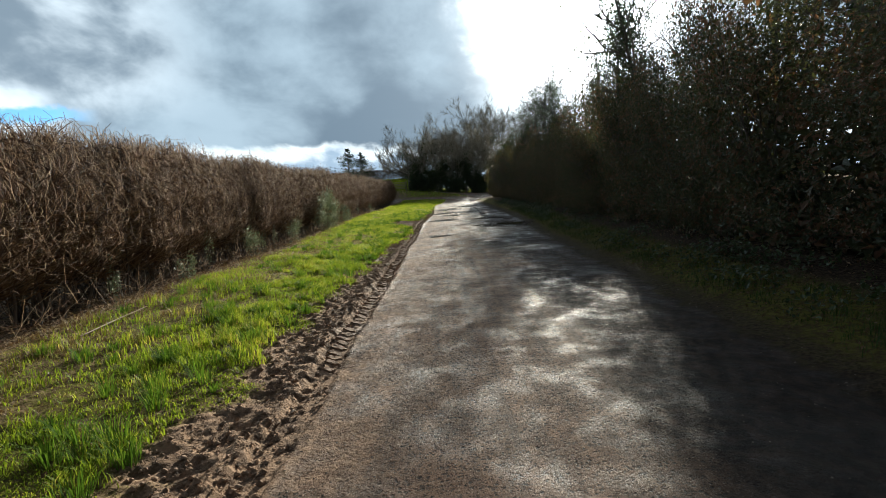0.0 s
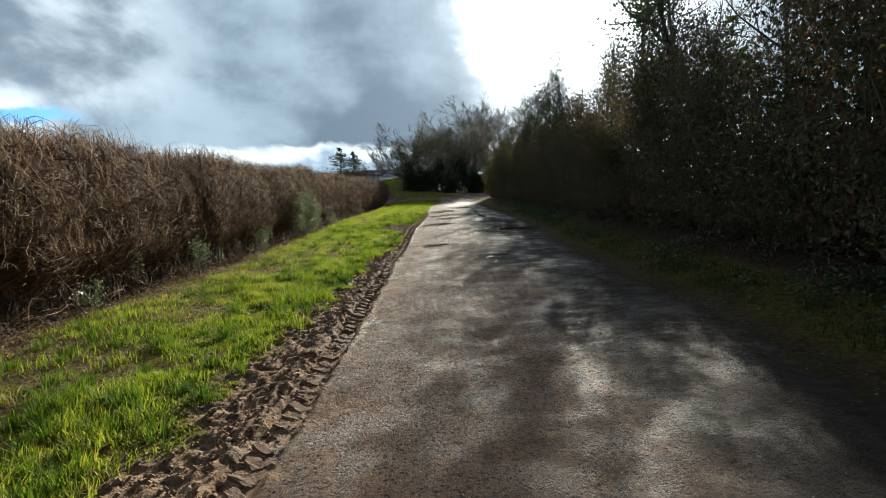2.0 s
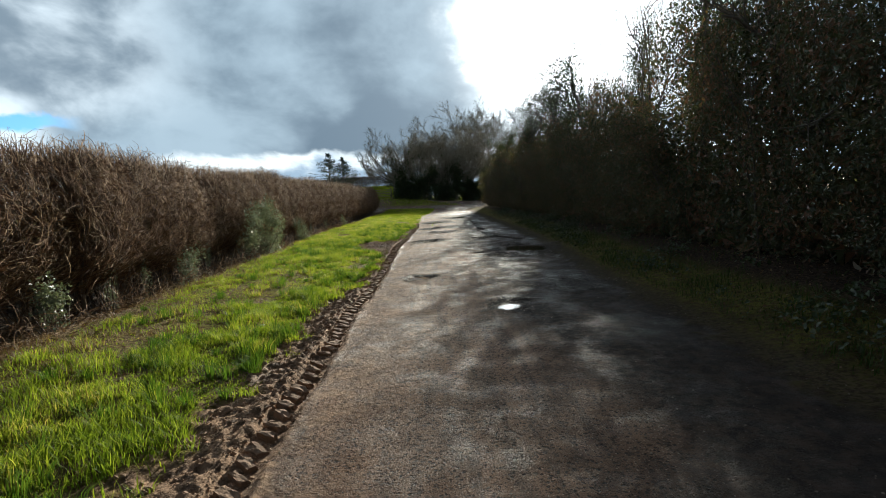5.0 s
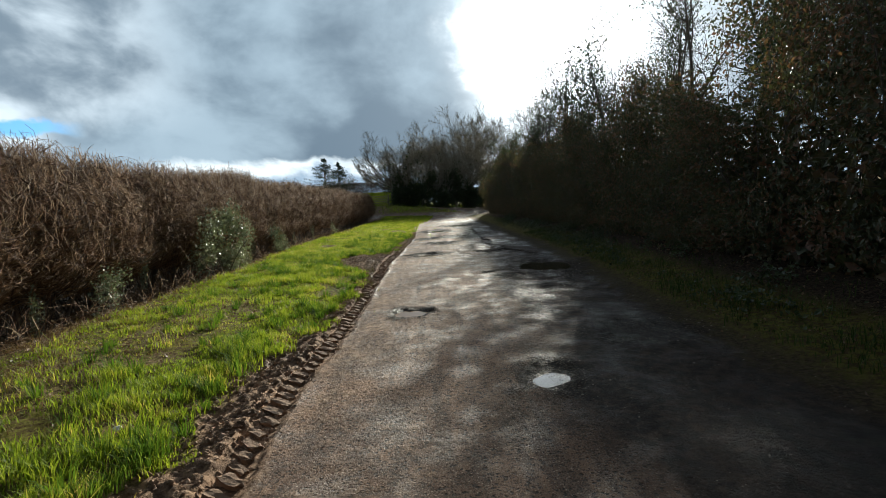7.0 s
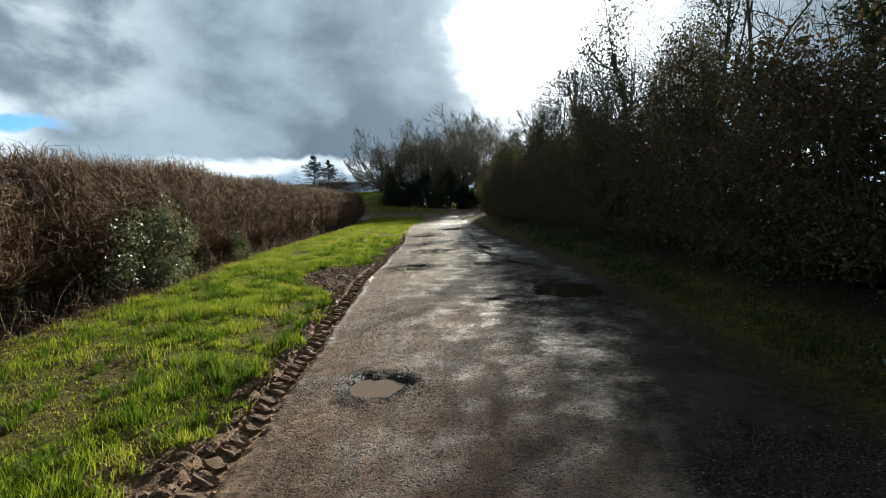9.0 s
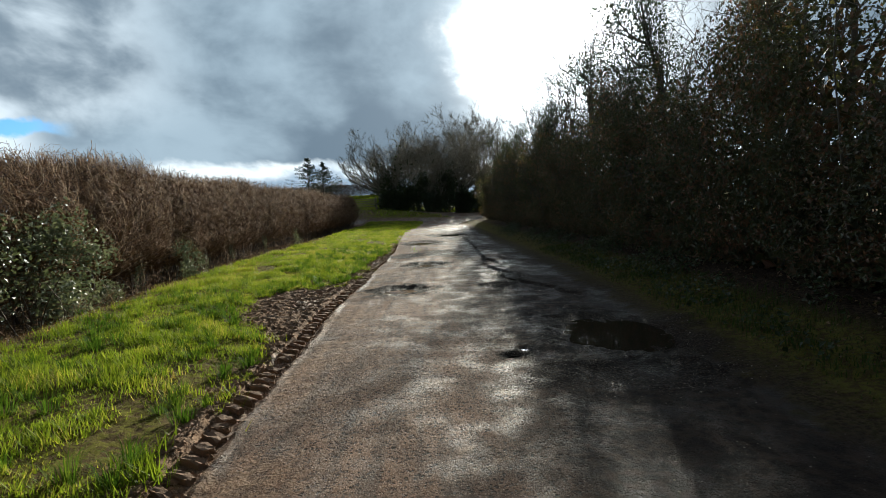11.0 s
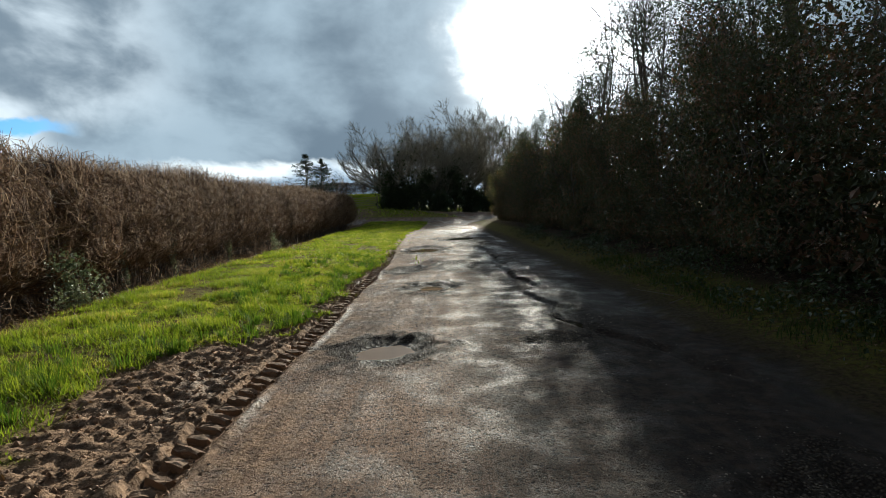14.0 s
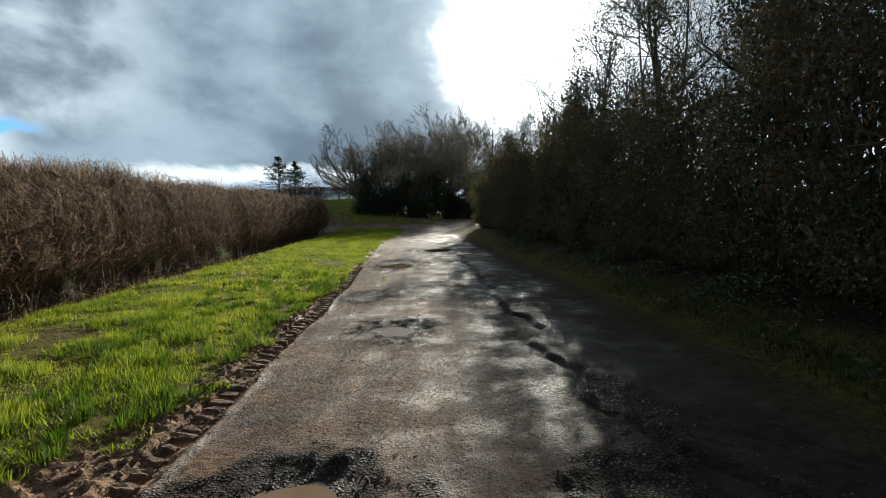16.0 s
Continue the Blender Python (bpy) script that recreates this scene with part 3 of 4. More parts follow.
# ---- left hedge ----
def hedge_section(rng, length, tall, deep, twigs, name):
    """Bare, flailed hawthorn: plants with upright stems and a hollow foot, arching branches and a thick growth of shoots cut off at the face and top."""
    plants = np.sort(rng.uniform(0, length, int(3.2 * length)))
    n = int(13 * length)
    home = plants[rng.integers(0, len(plants), n)]
    B = np.stack([rng.uniform(-1.1, -0.10, n), home + rng.normal(0, 0.10, n), np.full(n, -0.3)], -1)
    D = np.stack([rng.normal(0.04, 0.16, n), rng.normal(0, 0.22, n), np.ones(n)], -1)
    P = strands(B, D, rng.uniform(0.7, 1.0, n) * tall, 9, rng, 0.17, 0.12)
    P[:, :, 0] = np.minimum(P[:, :, 0], 0.2)
    stems = tubes(P, taper(n, 9, rng.uniform(0.011, 0.030, n), 0.005), 5)

    def crowd(n, low, skew):
        """Places for shoots, gathered round the plants."""
        z = low + (tall - 0.35 - low) * rng.beta(*skew, n)
        y = plants[rng.integers(0, len(plants), n)] + rng.normal(0, 1, n) * (0.14 + 0.10 * z)
        return np.stack([-deep * rng.beta(0.7, 2.2, n), np.clip(y, -0.12, length + 0.12), z], -1)

    def shaped(P):
        bulge = 0.42 * smooth(P[:, :, 2], 0.35, 1.1) * (1 - smooth(P[:, :, 2], 1.7, tall))
        m = len(P)
        P[:, :, 0] = np.minimum(P[:, :, 0] + bulge, 0.10 + bulge + 0.20 * rng.random((m, 1)) ** 2)
        P[:, :, 2] = np.minimum(P[:, :, 2], tall - 0.12 + 0.22 * rng.random((m, 1)) ** 1.5)
        return P

    n = int(0.34 * twigs * length)   # arching older branches
    B = crowd(n, 0.45, (1.0, 1.1))
    P = shaped(strands(B, np.stack([rng.normal(0.5, 0.5, n), rng.normal(0, 0.9, n), rng.normal(0.35, 0.5, n)], -1), rng.uniform(0.35, 0.95, n), 5, rng, 0.42, 0.05))
    t0 = tubes(P, taper(n, 5, rng.uniform(0.005, 0.0105, n), 0.003), 3)
    n = int(0.72 * twigs * length)   # last year's shoots, mostly upright
    B = crowd(n, 0.55, (1.5, 0.95))
    up = smooth(B[:, 2], 0.9, 2.2)
    D = np.stack([rng.normal(0.22, 0.38, n), rng.normal(0, 0.75, n) * (1 - 0.5 * up), 0.30 + 0.65 * up + rng.normal(0, 0.4, n)], -1)
    P = shaped(strands(B, D, rng.uniform(0.15, 0.55, n), 4, rng, 0.36, 0.08))
    t1 = tubes(P, taper(n, 4, rng.uniform(0.0040, 0.0086, n), 0.0022), 3)
    n = int(26 * length)   # shoots that stand over the cut top
    B = np.stack([rng.uniform(-deep, 0, n), rng.uniform(0, length, n), np.full(n, tall - 0.32)], -1)
    P = strands(B, np.stack([rng.normal(0, 0.25, n), rng.normal(0, 0.3, n), np.ones(n)], -1), rng.uniform(0.2, 0.42, n), 4, rng, 0.12)
    t2 = tubes(P, taper(n, 4, 0.0055, 0.002), 3)
    n = int(1500 * length)   # fine spray through the whole depth
    C = np.stack([-0.55 - (deep - 0.55) * rng.beta(1.2, 1.0, n), rng.uniform(0, length, n), 0.1 + (tall - 0.30) * rng.beta(1.1, 1.15, n)], -1)
    C[:, 0] -= 0.7 * rng.random(n) * (C[:, 2] < 0.8)
    t3 = leaves(C, 0.21, rng, 0.085, normal=np.array([0.4, 0, 0]), droop=-0.9)
    n = int(200 * length)
    C = crowd(n, 0.1, (1.0, 1.2))
    dead = leaves(C, 0.036, rng, 0.6)
    # the spray takes dark stem bark, putting inner shade into its colour
    return (mesh_from(name + "_stems", *stems, STEM), mesh_from(name + "_twigs", *join([t0, t1, t2]), TWIG), mesh_from(name + "_leaves", *dead, DEAD_LEAF, False), mesh_from(name + "_spray", *t3, STEM, False))


rng = np.random.default_rng(7)
SECTION = 1.6
near_kinds = [hedge_section(rng, SECTION, 3.1, 2.1, 1900, "section") for _ in range(6)]
light_kinds = [hedge_section(rng, SECTION, 3.1, 2.1, 800, "far_section") for _ in range(3)]
hedge = tagged(new("hedge"), "bare brown clipped hawthorn hedge with a flat top beside the verge", "hedge")
k, y = 0, -3.0
while y < 61.2:
    kind = near_kinds[k % 6] if 3.5 < y < 34 else light_kinds[k % 3]
    x0 = -5.98 - 0.42 * float(smooth(y, 20, 34)) + 0.07 * math.sin(y * 0.9) + 0.05 * math.sin(y * 2.3)
    m = pose(x0, y, height(x0 - 0.7, y), 0, 0, rng.uniform(-2, 2)) @ Matrix.Diagonal((1, 1, rng.uniform(0.96, 1.04), 1))
    for nm, me in zip(("stem", "twig", "dead_leaf", "twig"), kind):
        child(nm, me, hedge).matrix_basis = m
    y, k = y + SECTION * 0.97, k + 1


def far_hedge(x0, y0, x1, y1, tall, label):
    ob = tagged(new("hedge"), label, "hedge")
    d = Vector((x1 - x0, y1 - y0))
    turn = math.degrees(math.atan2(d.y, d.x)) - 90
    s = 2.2
    for i in range(int(d.length / (SECTION * s)) + 1):
        px, py = x0 + d.x / d.length * i * SECTION * s, y0 + d.y / d.length * i * SECTION * s
        m = pose(px, py, height(px, py), 0, 0, turn) @ Matrix.Diagonal((1.2, s, tall / 3.2 * rng.uniform(0.94, 1.06), 1))
        for nm, me in zip(("stem", "twig", "twig"), light_kinds[i % 3][:2] + light_kinds[i % 3][3:]):
            child(nm, me, ob).matrix_basis = m


far_hedge(-4.0, 101, -60, 108, 2.1, "brown field hedge beyond the gate")
far_hedge(-6.8, 63.0, -12.5, 70, 2.7, "brown clipped hedge rounding the junction")


def foot_tangle(y0, y1, n):
    """Loose dead bramble and hedge trimmings hanging over the dip at the hedge foot."""
    y = rng.uniform(y0, y1, n)
    x = verge_foot(y) - rng.uniform(0.0, 1.3, n)
    z = land(x, y, False)[0]
    D = np.stack([rng.normal(0.35, 0.6, n), rng.normal(0, 0.8, n), rng.normal(0.35, 0.5, n)], -1)
    P = strands(np.stack([x, y, z + rng.uniform(0, 0.25, n)], -1), D, rng.uniform(0.25, 0.9, n), 5, rng, 0.3, -0.12)
    P[:, :, 2] = np.maximum(P[:, :, 2], z[:, None] + 0.004)
    ob = tagged(new("bramble", mesh_from("bramble", *tubes(P, taper(n, 5, rng.uniform(0.003, 0.006, n), 0.0015), 3), TWIG)), "dry bramble runners and trimmings along the hedge foot", "bramble", kind="stuff")
    return ob


foot_tangle(1.5, 40, 2200)


# ---- evergreen shrubs in the left hedge ----
def leaf_cloud(rng, n, r, size, aspect=0.6):
    """Leaves in uneven lumps inside an ellipsoid r, as a shrub grows."""
    k = 14
    u = unit(rng.normal(size=(k, 3))) * rng.uniform(0.25, 0.8, (k, 1))
    pick = rng.integers(0, k, n)
    C = (u[pick] + unit(rng.normal(size=(n, 3))) * (rng.uniform(0.05, 0.42, (n, 1)))) * np.array(r)
    return leaves(C, size, rng, aspect)


def shrub(rng, x, y, z, r, n, mat, label, name="shrub", category="shrub", size=0.055):
    ob = tagged(new(name), label, category)
    ob.matrix_basis = pose(x, y, z)
    v, f = leaf_cloud(rng, n, r, size)
    v[:, 2] += r[2] * 0.85
    child("leaf", mesh_from("leaf", v, f, mat, False), ob)
    m = 14
    B = np.stack([rng.normal(0, r[0] * 0.15, m), rng.normal(0, r[1] * 0.15, m), np.full(m, -0.15)], -1)
    D = np.stack([rng.normal(0, 0.5 * r[0] / r[2], m), rng.normal(0, 0.5 * r[1] / r[2], m), np.ones(m)], -1)
    P = strands(B, D, rng.uniform(0.8, 1.7, m) * r[2], 6, rng, 0.15, 0.1)
    child("stem", mesh_from("stem", *tubes(P, taper(m, 6, 0.012, 0.004), 4), STEM), ob)
    return ob


HOLLY_LABEL = "glossy holly bush growing out of the hedge foot"
shrub(rng, -5.25, 22.1, -0.22, (0.55, 1.75, 1.2), 4600, HOLLY, HOLLY_LABEL, size=0.072)
shrub(rng, -5.60, 24.2, -0.22, (0.35, 0.70, 0.40), 900, HOLLY, "low glossy holly growth at the hedge foot")
shrub(rng, -5.32, 13.6, -0.22, (0.30, 0.40, 0.60), 700, HOLLY, "small holly sprouting at the hedge foot")
shrub(rng, -5.25, 9.9, -0.22, (0.28, 0.32, 0.45), 480, HOLLY, "small holly sprouting at the hedge foot")
shrub(rng, -5.35, 27.0, -0.22, (0.35, 0.7, 0.75), 1300, HOLLY, "sparse ivy and holly growing up the hedge stems")
shrub(rng, -5.45, 17.8, -0.22, (0.28, 0.6, 0.65), 750, HOLLY, "ivy tangled in the hedge foot")
shrub(rng, -5.75, 38.5, -0.22, (0.28, 0.6, 0.55), 500, HOLLY, "ivy tangled in the hedge foot")


for y, tall_, n in ((8.4, 0.55, 240), (11.9, 0.7, 300), (15.4, 0.85, 340), (16.5, 0.6, 240), (19.3, 0.8, 320), (25.7, 0.75, 300), (29.4, 0.7, 260), (31.5, 0.9, 320), (35.0, 0.7, 240)):
    shrub(rng, -5.72 - 0.4 * float(smooth(y, 20, 34)), y, -0.22, (0.13, 0.14, tall_), n, HOLLY, "pale ivy climbing a bare hedge stem", "ivy_stem", "ivy", 0.052)


# ---- tall evergreen hedge and trees on the right ----
def screen_section(rng, length, tall, n, name, size=0.068):
    lumps = 34
    c = np.stack([rng.uniform(0.1, 1.1, lumps), rng.uniform(0, length, lumps), tall * rng.beta(1.0, 1.15, lumps) + 0.1], -1)
    pick = rng.integers(0, lumps, n)
    C = c[pick] + unit(rng.normal(size=(n, 3))) * rng.uniform(0.05, 1.0, (n, 1)) ** 0.6 * np.array([0.42, 0.62, 0.62])
    C = C[(C[:, 2] > 0.05)]
    C[:, 0] += 0.35 * (C[:, 2] < 0.5)
    v, f = leaves(C, size, rng, 0.55, normal=np.array([-0.7, 0, 0.2]), droop=0.8)
    m = int(5 * length)
    B = np.stack([rng.uniform(0.8, 1.6, m), rng.uniform(0, length, m), np.full(m, -0.1)], -1)
    P = strands(B, np.stack([rng.normal(-0.08, 0.2, m), rng.normal(0, 0.25, m), np.ones(m)], -1), rng.uniform(0.7, 1.05, m) * tall, 7, rng, 0.14, 0.1)
    q = int(45 * length)
    B2 = P.reshape(-1, 3)[rng.integers(0, m * 7, q)]
    P2 = strands(B2, rng.normal(size=(q, 3)) + np.array([-0.6, 0, 0.6]), rng.uniform(0.3, 1.0, q), 5, rng, 0.25, 0.05)
    st = join([tubes(P, taper(m, 7, rng.uniform(0.010, 0.026, m), 0.005), 4), tubes(P2, np.pad(taper(q, 5, 0.007, 0.002), 0), 4)])
    return mesh_from(name + "_leaf", v, f, SCREEN, False), mesh_from(name + "_stem", *st, BARK)


screen_light = [screen_section(rng, 2.5, 3.9, 6000, "far_screen", 0.10) for _ in range(2)]
screen_kinds = [screen_section(rng, 2.5, 3.9, 12500, "screen") for _ in range(4)]


def inner_screen(rng, length, tall, n, name):
    C = np.stack([rng.uniform(0.7, 2.2, n), rng.uniform(0, length, n), tall * rng.beta(1.0, 2.1, n)], -1)
    return mesh_from(name, *leaves(C, 0.20, rng, 0.6, normal=np.array([-0.8, 0, 0.1]), droop=0.5), SCREEN, False)


inner_kinds = [inner_screen(rng, 2.5, 4.0, 2300, "inner_screen") for _ in range(3)]
screen = tagged(new("evergreen_hedge"), "tall overgrown evergreen hedge with dark and reddish leaves", "hedge")
k, y = 0, -4.0
while y < 54:
    m = pose(4.45 + 0.35 * float(smooth(y, 14, 26)) + 0.15 * math.sin(y * 0.7), y, height(4.9, y) - 0.05, 0, 0, rng.uniform(-3, 3)) @ Matrix.Diagonal((1, 1, rng.uniform(0.75, 1.15), 1))
    for nm, me in zip(("leaf", "stem", "leaf"), (*(screen_kinds[k % 4] if 1 < y < 33 else screen_light[k % 2]), inner_kinds[k % 3])):
        child(nm, me, screen).matrix_basis = m
    y, k = y + 2.3, k + 1


def tree_limbs(rng, tall, trunk, spread, counts, sweep=0.18, trunk_share=0.75, r0=0.16, dome=False, thin=0.0):
    """Levels of limbs: each is N x K points with radii."""
    P = strands(np.zeros((1, 3)) - [[0, 0, 0.2]], np.array([[rng.normal(0, 0.06), rng.normal(0, 0.06), 1.0]]), np.array([tall * trunk_share]), 9, rng, 0.06, 0.05)
    levels = [(P, taper(1, 9, r0, r0 * 0.10))]
    ln, rad = tall * spread, r0 * 0.5
    for i, cnt in enumerate(counts):
        PP, RR = levels[-1]
        N, K, _ = PP.shape
        n = N * cnt
        par = np.repeat(np.arange(N), cnt)
        t = rng.uniform(trunk if i == 0 else 0.2, 0.98, n) * (K - 1)
        a = np.minimum(t.astype(int), K - 2)
        w = (t - a)[:, None]
        B = PP[par, a] * (1 - w) + PP[par, a + 1] * w
        d = unit(PP[par, a + 1] - PP[par, a])
        D = d * 0.75 + unit(rng.normal(size=(n, 3))) * (1.25 if i == 0 else 0.9) + np.array([0, 0, 0.18])
        if dome and i == 0:
            q = rng.uniform(0, 2 * math.pi, n)
            D = np.stack([np.cos(q), np.sin(q), rng.uniform(0.15, 1.1, n)], -1)
        elif dome:
            D = d * 0.85 + unit(rng.normal(size=(n, 3))) * 0.85 + np.array([0, 0, 0.16])
        K2 = 6 if i < 2 else 4 if i < 3 else 2
        L = ln * rng.uniform(0.6, 1.15, n) * (1.1 - 0.5 * t / (K - 1))
        r = np.maximum(np.minimum(RR[par, a] * 0.62, rad), thin)
        levels.append((strands(B, D, L, K2, rng, sweep, 0.07), taper(n, K2, r, r * 0.4)))
        ln, rad = ln * 0.52, rad * 0.5
    if dome:   # the outer twigs end in a rounded crown
        mid, size = np.array([0, 0, 0.58 * tall]), np.array([0.42, 0.42, 0.40]) * tall
        for i in range(1, len(levels)):
            Q = (levels[i][0] - mid) / size
            k = np.maximum(np.linalg.norm(Q, axis=-1, keepdims=True), 1e-6)
            k2 = np.where(k > 0.8, 0.8 + 0.24 * np.tanh((k - 0.8) / 0.24), k)
            levels[i] = (mid + Q * k2 / k * size, levels[i][1])
    return levels


def tree_meshes(rng, levels, name, ivy=0, leaf=0.08, mat=None, clumps=60, bark=None):
    bark = bark or BARK
    wood = [tubes(P, R, 6 if i == 0 else 4 if i < 2 else 3) for i, (P, R) in enumerate(levels)]
    out = {"trunk": mesh_from(name + "_trunk", *join(wood[:1]), bark), "branch": mesh_from(name + "_branch", *join(wood[1:]), bark)}
    if ivy:
        P0, P1, P2 = levels[0][0].reshape(-1, 3), levels[1][0].reshape(-1, 3), levels[2][0].reshape(-1, 3)
        src = np.concatenate([np.repeat(P0, 10, 0), np.repeat(P1, 2, 0)[::1], P2[::2]])
        keep = src[rng.integers(0, len(src), clumps)]
        pick = keep[rng.integers(0, len(keep), ivy)]
        C = pick + rng.normal(size=(ivy, 3)) * np.array([0.25, 0.25, 0.34])
        out["ivy"] = mesh_from(name + "_ivy", *leaves(C, leaf, rng, 0.75, droop=0.6), mat or IVY, False)
    return out


def tree_thing(meshes, m, label, group):
    ob = tagged(new("tree"), label, "tree", group)
    ob.matrix_basis = m
    for nm, me in meshes.items():
        child(nm, me, ob)
    return ob


ivy_kinds = [tree_meshes(rng, tree_limbs(rng, 8.4, 0.22, 0.30, (12, 6, 4), 0.16, 0.85, 0.12), "ivy_tree", 4300, leaf=0.072, clumps=48) for _ in range(5)]
bare_kinds = [tree_meshes(rng, tree_limbs(rng, 8.6, 0.25, 0.36, (11, 6, 5, 3), 0.18, 0.8, 0.085, False, 0.0028), "young_tree") for _ in range(3)]
LANE_IVY, LANE_BARE = "ivy-clad tree standing behind the evergreen hedge", "bare young tree behind the evergreen hedge"
for x0, x1, gap_y, low in ((5.9, 7.1, 2.2, 0.23), (7.8, 10.4, 2.3, 0.10)):
    k, y = 0, -3.0
    while y < 56:
        x = rng.uniform(x0, x1)
        m = pose(x, y, height(x, y), 0, 0, rng.uniform(0, 360)) @ Matrix.Scale(rng.uniform(0.82, 1.06) * (1 - 0.08 * float(smooth(y, 16, 28)) - low * float(smooth(y, 40, 47))), 4)
        bare_one = k % 4 == 3 if low > 0.15 else k % 3 != 0
        tree_thing(bare_kinds[k % 3] if bare_one else ivy_kinds[k % 5], m, LANE_BARE if bare_one else LANE_IVY, "trees along the lane")
        y, k = y + gap_y * rng.uniform(0.8, 1.25), k + 1
for x, y, sc in ((7.4, 30.5, 0.98), (7.2, 33.5, 1.06), (7.8, 36.5, 1.06), (7.3, 39.5, 1.10), (7.2, 43.0, 1.06), (7.8, 48.0, 0.98), (7.2, 53.5, 1.02), (7.2, 60.0, 1.12)):
    tree_thing(bare_kinds[int(y) % 3], pose(x, y, height(x, y), 0, 0, y * 40) @ Matrix.Scale(sc, 4), LANE_BARE, "trees along the lane")

# ---- trees at the junction ----
wood_kinds = [tree_meshes(rng, tree_limbs(rng, 10.0, 0.18, 0.46, (15, 7, 5, 4), 0.11, 0.5, 0.20, True, 0.011), "wood_tree", bark=PALE_BARK) for _ in range(3)]
wood_ivy = [tree_meshes(rng, tree_limbs(rng, 10.0, 0.18, 0.44, (15, 6, 5, 4), 0.11, 0.5, 0.20, True, 0.011), "clad_tree", 420, leaf=0.22, clumps=26, bark=PALE_BARK) for _ in range(2)]
WOOD = [(-5.6, 81.5, 1.28, 0), (-3.4, 79, 1.32, 3), (-0.6, 82, 1.38, 1), (2.2, 80, 1.2, 4), (-1.6, 91, 1.4, 2), (4.6, 84, 1.25, 0), (7.6, 83, 1.1, 3), (4.0, 93, 1.4, 2), (6.4, 88, 1.55, 1), (10.5, 90, 1.5, 0),
        (8.5, 124, 2.7, 1), (14.5, 131, 2.8, 2), (3.5, 122, 2.3, 0), (0.5, 112, 1.6, 1), (17.0, 128, 1.7, 0), (22.0, 126, 1.5, 2)]
for x, y, s, kind in WOOD:
    m = pose(x, y, height(x, y), 0, 0, (x * 77) % 360) @ Matrix.Scale(s, 4)
    clad = kind > 2
    tree_thing((wood_kinds + wood_ivy)[kind], m, "leafless tree with an ivy-clad trunk at the junction" if clad else "leafless broad-crowned tree at the junction", "trees at the junction")
for i in range(13):
    x = -4.4 + 1.55 * i
    y = 77.5 + 0.35 * i * (i > 4) + rng.uniform(-0.5, 0.8)
    r = (rng.uniform(1.3, 1.9), 1.4, rng.uniform(1.7, 3.9))
    shrub(rng, x, y, height(x, y) - 0.45, r, 2300, IVY, "dark evergreen undergrowth beneath the junction trees", size=0.24)
for i in range(7):
    x = -4.5 + 3.2 * i
    y = 84 + rng.uniform(-1, 2)
    shrub(rng, x, y, height(x, y) - 0.2, (2.4, 1.8, rng.uniform(2.2, 3.2)), 1900, IVY, "dark evergreen undergrowth beneath the junction trees", size=0.32)
for x, y, s in [(-13.0, 118, 0.7), (-24, 130, 0.6), (-19, 126, 0.62)]:
    tree_thing(wood_kinds[0], pose(x, y, height(x, y)) @ Matrix.Scale(s, 4), "small leafless tree in the distance", "distant trees")


def conifer(rng, x, y, tall):
    ob = tagged(new("conifer"), "dark pointed conifer beyond the field hedge", "conifer", "pair of conifers")
    ob.matrix_basis = pose(x, y, height(x, y))
    P = strands(np.array([[0, 0, -0.1]]), np.array([[0, 0, 1.0]]), np.array([tall]), 9, rng, 0.015)
    child("trunk", mesh_from("trunk", *tubes(P, taper(1, 9, 0.16, 0.02), 6), BARK), ob)
    n = 120
    h = np.sort(rng.uniform(0.12, 0.97, n))
    a = rng.uniform(0, 2 * math.pi, n)
    ln = (1 - h) * tall * 0.74 * rng.uniform(0.6, 1.15, n) + 0.15
    B = np.stack([0 * h, 0 * h, h * tall], -1)
    Q = strands(B, np.stack([np.cos(a), np.sin(a), 0.10 + 0.3 * h], -1), ln, 5, rng, 0.10, -0.02)
    child("branch", mesh_from("branch", *tubes(Q, taper(n, 5, 0.03, 0.01), 3), BARK), ob)
    w = rng.uniform(0.15, 1.0, (n, 20))
    t = w * 4
    i = np.minimum(t.astype(int), 3)
    f = (t - i)[..., None]
    r = np.arange(n)[:, None]
    C = (Q[r, i] * (1 - f) + Q[r, i + 1] * f + rng.normal(0, 0.055, (n, 20, 3)) - [0, 0, 0.08]).reshape(-1, 3)
    child("needle", mesh_from("needle", *leaves(C, 0.28, rng, 0.22, droop=0.5), NEEDLE, False), ob)


conifer(rng, -16.8, 90, 6.9)
conifer(rng, -14.2, 88, 6.2)


# ---- field gate ----
def box(bm, a, b):
    m = Matrix.Translation((Vector(a) + Vector(b)) / 2) @ Matrix.Diagonal((*(Vector(b) - Vector(a)), 1))
    bmesh.ops.create_cube(bm, size=1.0, matrix=m)


